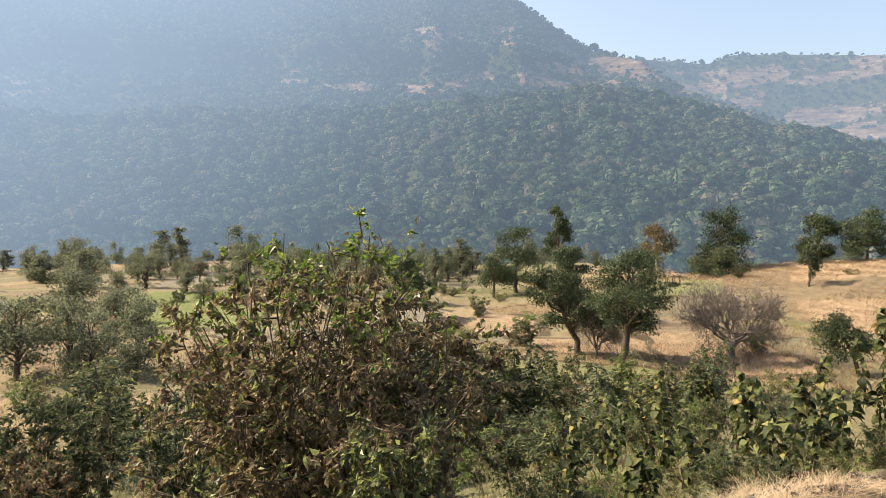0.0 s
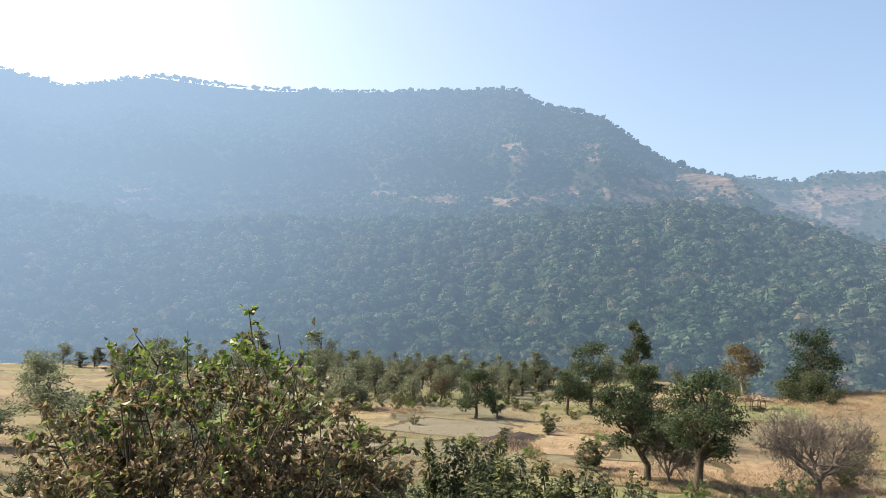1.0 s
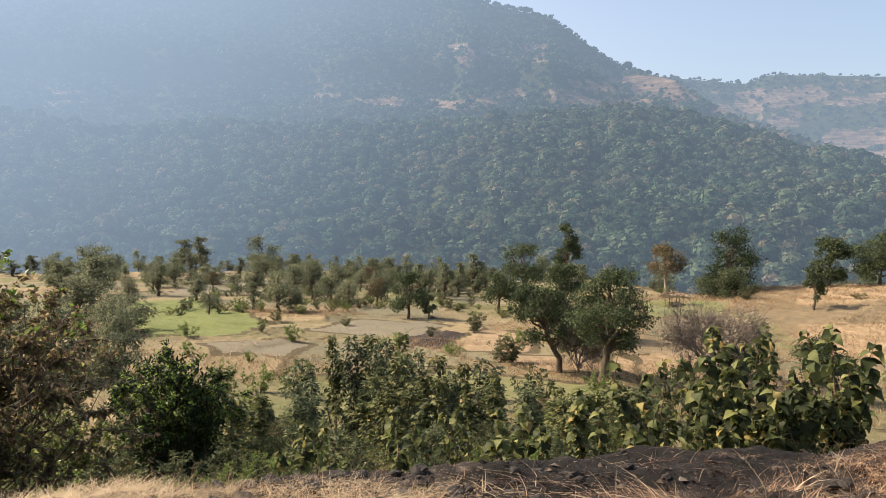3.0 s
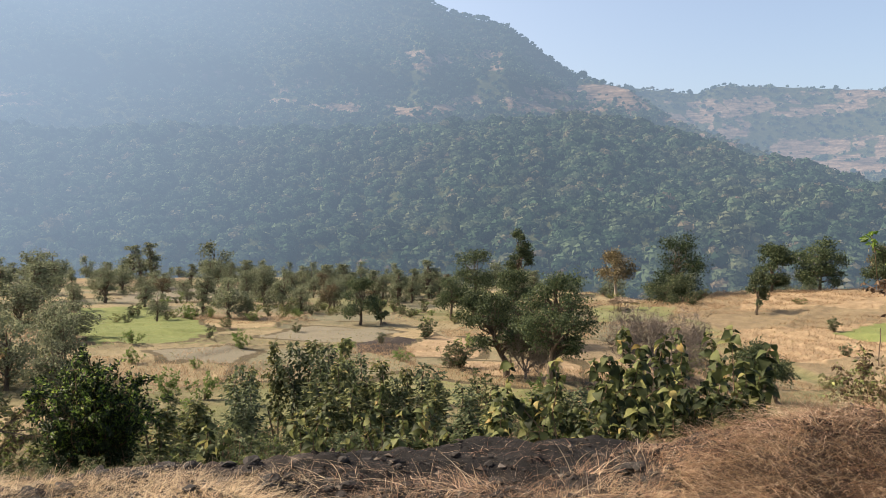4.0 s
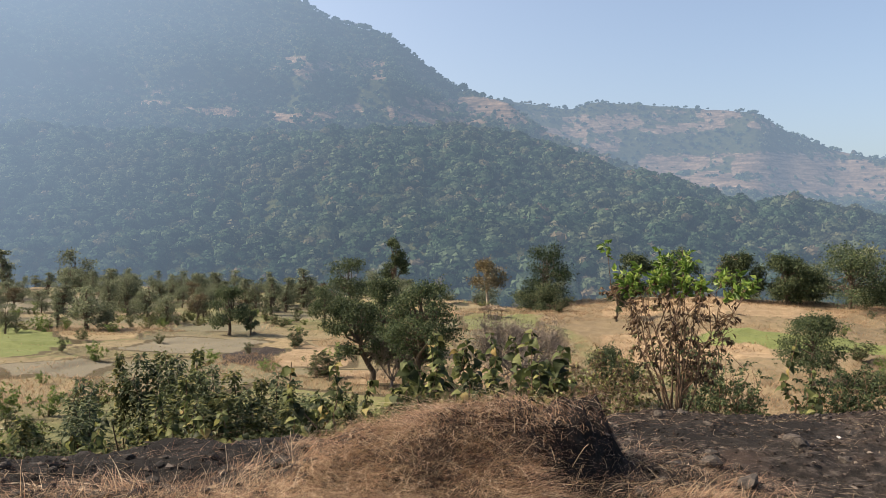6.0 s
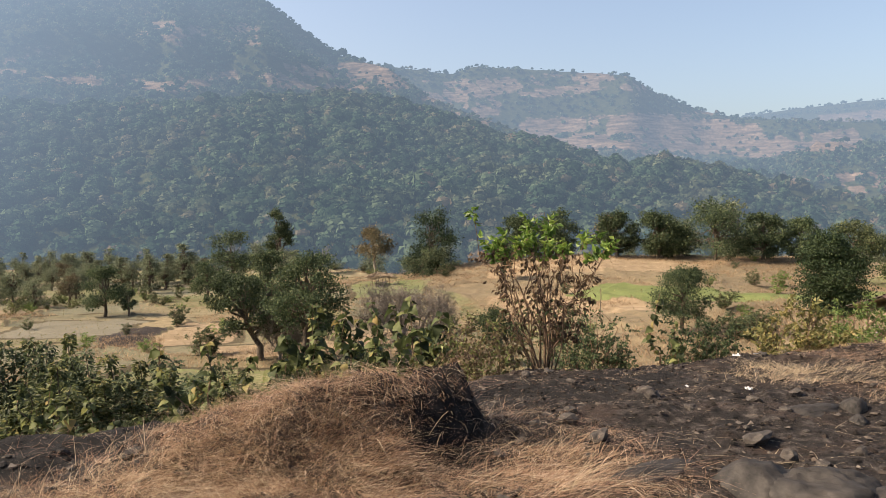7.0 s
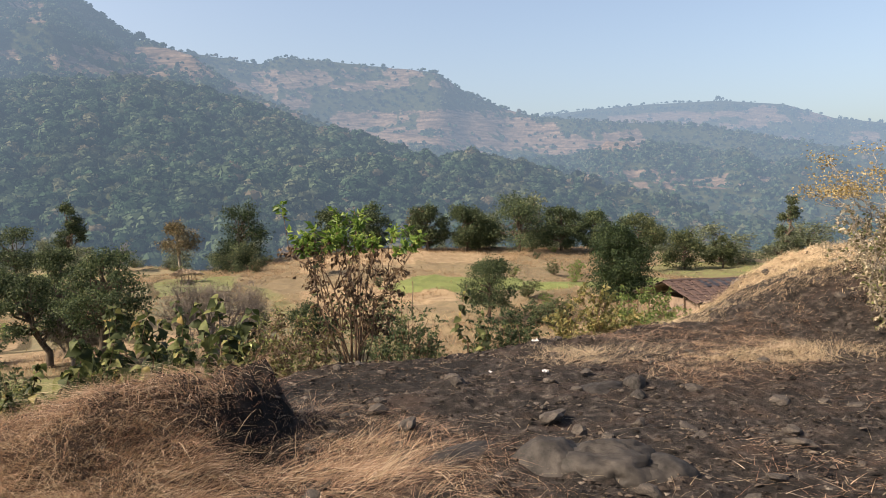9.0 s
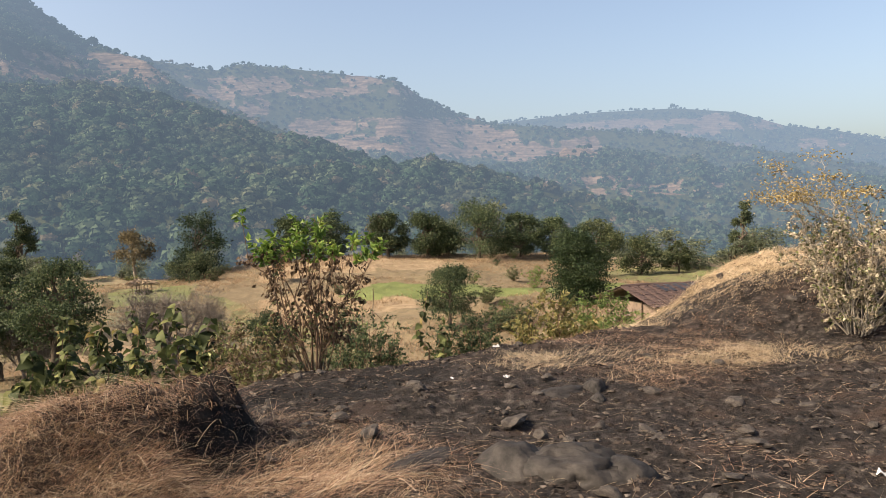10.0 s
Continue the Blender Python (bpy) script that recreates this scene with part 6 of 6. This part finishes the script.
outcrop("rock_outcrop", [(10.64, 2.95, 0.40, 0.29, 0.25, -1.05, 0.09), (10.42, 3.2, 0.24, 0.21, 0.23, -0.8, 0.08), (10.82, 2.7, 0.22, 0.22, 0.17, -0.6, 0.07)], "smooth dark grey cracked rock outcrop in burnt ground")
outcrop("rock_slab", [(9.95, 3.55, 0.42, 0.13, 0.09, 0.27, 0.02)], "thin dark rock slab beside the larger outcrop")
outcrop("rock_ledge", [(11.95, 4.45, 0.34, 0.16, 0.11, -0.15, 0.03), (12.28, 4.36, 0.10, 0.10, 0.13, 0.3, 0.03), (12.12, 4.16, 0.08, 0.07, 0.07, 0.9, 0.01)], "low weathered rock ledge in burnt ground")
STONES, CINDERS = [], []
for s in range(8):
    me = rock_mesh(20 + s, 0.35, 0.65, 2)
    me.materials.append(STONE)
    STONES.append(me)
    me = me.copy()
    me.materials[0] = CINDER
    CINDERS.append(me)
ST = np.random.RandomState(4)
n = 0
while n < 280:
    x, y = ST.uniform(1.5, 17), ST.uniform(1.6, 8)
    if bank_drop(np.array([x]), np.array([y]))[0] > -0.1 or ((x - 7.2) / 1.6) ** 2 + ((y - 4.2) / 0.8) ** 2 < 1:
        continue
    s = 0.016 + 0.05 * ST.rand() ** 2.5
    ob = new("stone", STONES[ST.randint(8)])
    ob.location = (x, y, height_at(x, y) + 0.15 * s)
    ob.scale, ob.rotation_euler = (s * ST.uniform(0.8, 1.5), s, s), (ST.uniform(-0.3, 0.3), ST.uniform(-0.3, 0.3), ST.uniform(0, 6.3))
    tagged(ob, "small dark grey stone on burnt soil", "stone", "path stones")
    n += 1

for x, y, size in ((11.1, 4.04, 0.085), (11.74, 4.84, 0.06), (11.68, 3.25, 0.065), (11.62, 3.1, 0.05), (12.02, 2.63, 0.075), (10.5, 2.5, 0.06), (12.6, 4.0, 0.06), (12.9, 3.4, 0.07), (13.3, 3.0, 0.05), (9.75, 4.75, 0.05), (11.2, 2.2, 0.05)):
    ob = new("stone", STONES[ST.randint(8)])
    ob.location = (x, y, height_at(x, y) + 0.15 * size)
    ob.scale, ob.rotation_euler = (size * 1.4, size, size * 0.8), (ST.uniform(-0.2, 0.2), ST.uniform(-0.2, 0.2), ST.uniform(0, 6.3))
    tagged(ob, "loose grey stone on burnt soil", "stone", "path stones")

for i in range(290):
    x, y = ST.uniform(2.4, 7.4), ST.uniform(3.9, 5.2)
    s = 0.012 + 0.042 * ST.rand() ** 2.5
    ob = new("cinder_lump", CINDERS[ST.randint(8)])
    ob.location = (x, y, height_at(x, y) + 0.1 * s)
    ob.scale, ob.rotation_euler = (s * ST.uniform(0.8, 1.4), s, s), (ST.uniform(-0.4, 0.4), ST.uniform(-0.4, 0.4), ST.uniform(0, 6.3))
    tagged(ob, "black burnt lump of earth at the lip", "lump", "burnt lumps")


def gravel():
    rng = np.random.RandomState(8)
    c = 120000
    x, y = rng.uniform(1, 18, c), rng.uniform(1.2, 8.5, c)
    k = (bank_drop(x, y) < 0) & (rng.rand(c) < 0.35 + 0.65 * vnoise(x * 0.9, y * 0.9, 2))
    x, y = x[k], y[k]
    s = 0.004 + 0.026 * rng.rand(len(x)) ** 5
    base = np.array([(1, 0, 0), (0, 1, 0), (-1, 0, 0), (0, -1, 0), (0, 0, 0.42), (0, 0, -0.5)], float)
    V = base[None] * rng.uniform(0.6, 1.4, (len(x), 6, 1)) + rng.normal(size=(len(x), 6, 3)) * 0.18
    a = rng.uniform(0, 6.28, len(x))[:, None]
    V = np.stack([V[:, :, 0] * np.cos(a) - V[:, :, 1] * np.sin(a), V[:, :, 0] * np.sin(a) + V[:, :, 1] * np.cos(a), V[:, :, 2]], -1)
    V = V * s[:, None, None] + np.stack([x, y, terrain_z(x, y) + 0.2 * s], -1)[:, None]
    i = np.arange(len(x))[:, None] * 6
    F = np.concatenate([i + np.array([f]) for f in ([0, 1, 4], [1, 2, 4], [2, 3, 4], [3, 0, 4])])
    tagged(new("gravel", mesh_arrays("gravel", V.reshape(-1, 3), F, CLOD)), "dark cinders and gravel on burnt soil", "gravel", kind="stuff")


gravel()

# ---- house, shelter, posts and scraps ----
def box_part(name, size, at, mat, parent, turn=0.0, tilt=0.0, label="", bev=0.012):
    bm = bmesh.new()
    bmesh.ops.create_cube(bm, size=1.0)
    bmesh.ops.scale(bm, vec=size, verts=bm.verts)
    bmesh.ops.bevel(bm, geom=bm.edges[:], offset=min(bev, 0.3 * min(size)), segments=1, affect="EDGES")
    me = bpy.data.meshes.new(name)
    bm.to_mesh(me)
    bm.free()
    me.materials.append(mat)
    ob = part(name, me, parent, label)
    ob.location, ob.rotation_euler = at, (tilt, 0, turn)
    return ob


def pole_part(name, a, b, r0, r1, mat, parent, seed=0):
    rng = np.random.RandomState(seed)
    V, F = tube(crooked(a, b, rng, 0.012, 5), r0, r1, 7)
    return part(name, mesh_arrays(name, V, F, mat, True), parent)


def shelter(x, y):
    t = thing("thatched_shelter", x, y, "small open field shelter with a thatched top on wooden posts", "shelter", turn=0.15)
    for i, (px, py) in enumerate(((-1.1, -0.8), (1.1, -0.8), (-1.1, 0.8), (1.1, 0.8), (0, -0.85), (0, 0.85))):
        pole_part("post", (px, py, -0.2), (px, py, 1.5), 0.06, 0.05, TIMBER, t, i)
    for i, py in enumerate((-0.85, 0.85)):
        pole_part("beam", (-1.4, py, 1.45), (1.4, py, 1.5), 0.05, 0.05, TIMBER, t, 10 + i)
    rng = np.random.RandomState(3)
    n = 2600
    px, py = rng.uniform(-1.75, 1.75, n), rng.uniform(-1.35, 1.35, n)
    pz = 1.42 + 0.75 * (1 - (px / 2.0) ** 2) * (1 - (py / 1.7) ** 2) * rng.uniform(0.45, 1.05, n)
    P = np.stack([px, py, pz], -1)
    ax = np.stack([px * 0.6, py * 0.8, np.full(n, -0.35)], -1) + rng.normal(size=(n, 3)) * 0.25
    LV, LF = leaf_arrays(P, ax, rng, 0.5, 0.16, 0.1)
    part("thatch", mesh_arrays("thatch", LV, LF, THATCH), t)
    box_part("bench", (1.8, 0.9, 0.08), (0, 0.2, 0.55), TIMBER, t)


shelter(34.6, 115.8)


def house(x, y, z, turn):
    t = thing("tiled_house", x, y, "low village house with a weathered red tiled roof", "house", turn=turn, z=z)
    ground = -1.9
    for i, (sx, sy, px, py) in enumerate(((7.6, 0.25, 0, -2.2), (7.6, 0.25, 0, 2.2), (0.25, 4.15, -3.68, 0), (0.25, 4.15, 3.68, 0))):
        box_part("wall", (sx, sy, 2.6), (px, py, ground + 1.2), MUD_WALL, t)
    slope = math.atan2(0.8, 2.9)
    roofs = []
    for s in (-1, 1):
        r = box_part("roof", (8.6, 3.16, 0.06), (0, s * 1.45, 0.98), TIMBER, t, tilt=-s * slope, label="tiled roof slope")
        roofs.append(r)
    bm = bmesh.new()
    prof = [(-0.12, 0.0), (-0.07, 0.045), (0, 0.06), (0.07, 0.045), (0.12, 0.0)]
    rows = [[bm.verts.new((px, py, pz + (0.02 if py < 0 else 0.0))) for px, pz in prof] for py in (-0.19, 0.19)]
    for i in range(4):
        bm.faces.new((rows[0][i], rows[0][i + 1], rows[1][i + 1], rows[1][i]))
    low = [bm.verts.new((px, -0.19, pz - 0.005)) for px, pz in prof]
    for i in range(4):
        bm.faces.new((low[i], low[i + 1], rows[0][i + 1], rows[0][i]))
    tile = bpy.data.meshes.new("tile")
    bm.to_mesh(tile)
    bm.free()
    tile.materials.append(TILE)
    rng = np.random.RandomState(6)
    for s, r in zip((-1, 1), roofs):
        for row in range(9):
            for col in range(16 if s < 0 else 16):
                o = new("tile", tile)
                o.parent = r
                o.location = (-4.15 + col * 0.553 + rng.uniform(-0.02, 0.02), s * (1.42 - row * 0.345), 0.04 + rng.uniform(0, 0.012))
                o.rotation_euler = (0, 0, (0 if s < 0 else math.pi) + rng.uniform(-0.03, 0.03))
                o.scale = (2.25, 1.1, 1.1)
    V, F = tube(crooked((-4.3, 0, 1.41), (4.3, 0, 1.41), rng, 0.003, 8), 0.13, 0.13, 8)
    part("ridge", mesh_arrays("ridge", V, F, TILE, True), t)
    box_part("black_sheet", (6.8, 1.0, 0.03), (0.8, -0.6, 1.315), SHEET, t, tilt=slope, label="black plastic sheet over the tiles")
    box_part("white_sheet", (0.8, 0.5, 0.03), (0.3, -1.35, 1.11), WHITE_SCRAP, t, tilt=slope, label="pale patch on the tiles")
    return t


house(42.6, 27.2, -4.3, -0.25)


def post(name, x, y, h, r, label):
    rng = np.random.RandomState(int(abs(x * 10)))
    V, F = tube(crooked((0, 0, -0.3), (0.05, 0, h), rng, 0.01, 5), r, r * 0.8, 7)
    ob = new(name, mesh_arrays(name, V, F, TIMBER, True))
    ob.location = (x, y, height_at(x, y))
    return tagged(ob, label, "post")


def scrap(name, x, y, w, seed, label, mat):
    """A crumpled scrap of thin plastic."""
    rng = np.random.RandomState(seed)
    bm = bmesh.new()
    bmesh.ops.create_grid(bm, x_segments=6, y_segments=5, size=0.5)
    for v in bm.verts:
        v.co = Vector((v.co.x * w * rng.uniform(0.8, 1.1), v.co.y * w * 0.6 * rng.uniform(0.8, 1.1), abs(rng.normal()) * w * 0.14 + 0.01))
    me = bpy.data.meshes.new(name)
    bm.to_mesh(me)
    bm.free()
    me.materials.append(mat)
    ob = new(name, me)
    ob.location = (x, y, height_at(x, y) + 0.01)
    ob.rotation_euler = (0, 0, rng.uniform(0, 6))
    return tagged(ob, label, "litter")



post("fence_post", 24.6, 20.6, 2.2, 0.05, "thin wooden wire post on the slope")
post("field_pole", 47.6, 71.7, 3.5, 0.06, "thin wooden pole standing in dry grass")
post("fence_post", 38.5, 27.0, 3.4, 0.05, "thin wooden pole beside the tiled house")


def wire(a, b, sag):
    t = np.linspace(0, 1, 14)[:, None]
    P = np.array(a) * (1 - t) + np.array(b) * t
    P[:, 2] -= sag * 4 * (t * (1 - t))[:, 0]
    V, F = tube(P, 0.012, 0.012, 4)
    tagged(new("wire", mesh_arrays("wire", V, F, WHITE_SCRAP)), "thin pale wire strung between two posts", "wire")


wire((24.65, 20.6, height_at(24.6, 20.6) + 2.1), (38.55, 27.0, height_at(38.5, 27.0) + 2.6), 0.25)
scrap("plastic_scrap", 13.2, 6.9, 0.10, 1, "crumpled white plastic scrap on burnt soil", WHITE_SCRAP)
scrap("plastic_scrap", 11.6, 5.55, 0.05, 2, "small white scrap on burnt soil", WHITE_SCRAP)
scrap("plastic_scrap", 11.9, 5.1, 0.09, 3, "small grey paper scrap on burnt soil", WHITE_SCRAP)
scrap("paper_scrap", 12.1, 1.75, 0.22, 4, "torn white paper lying on the path", WHITE_SCRAP)
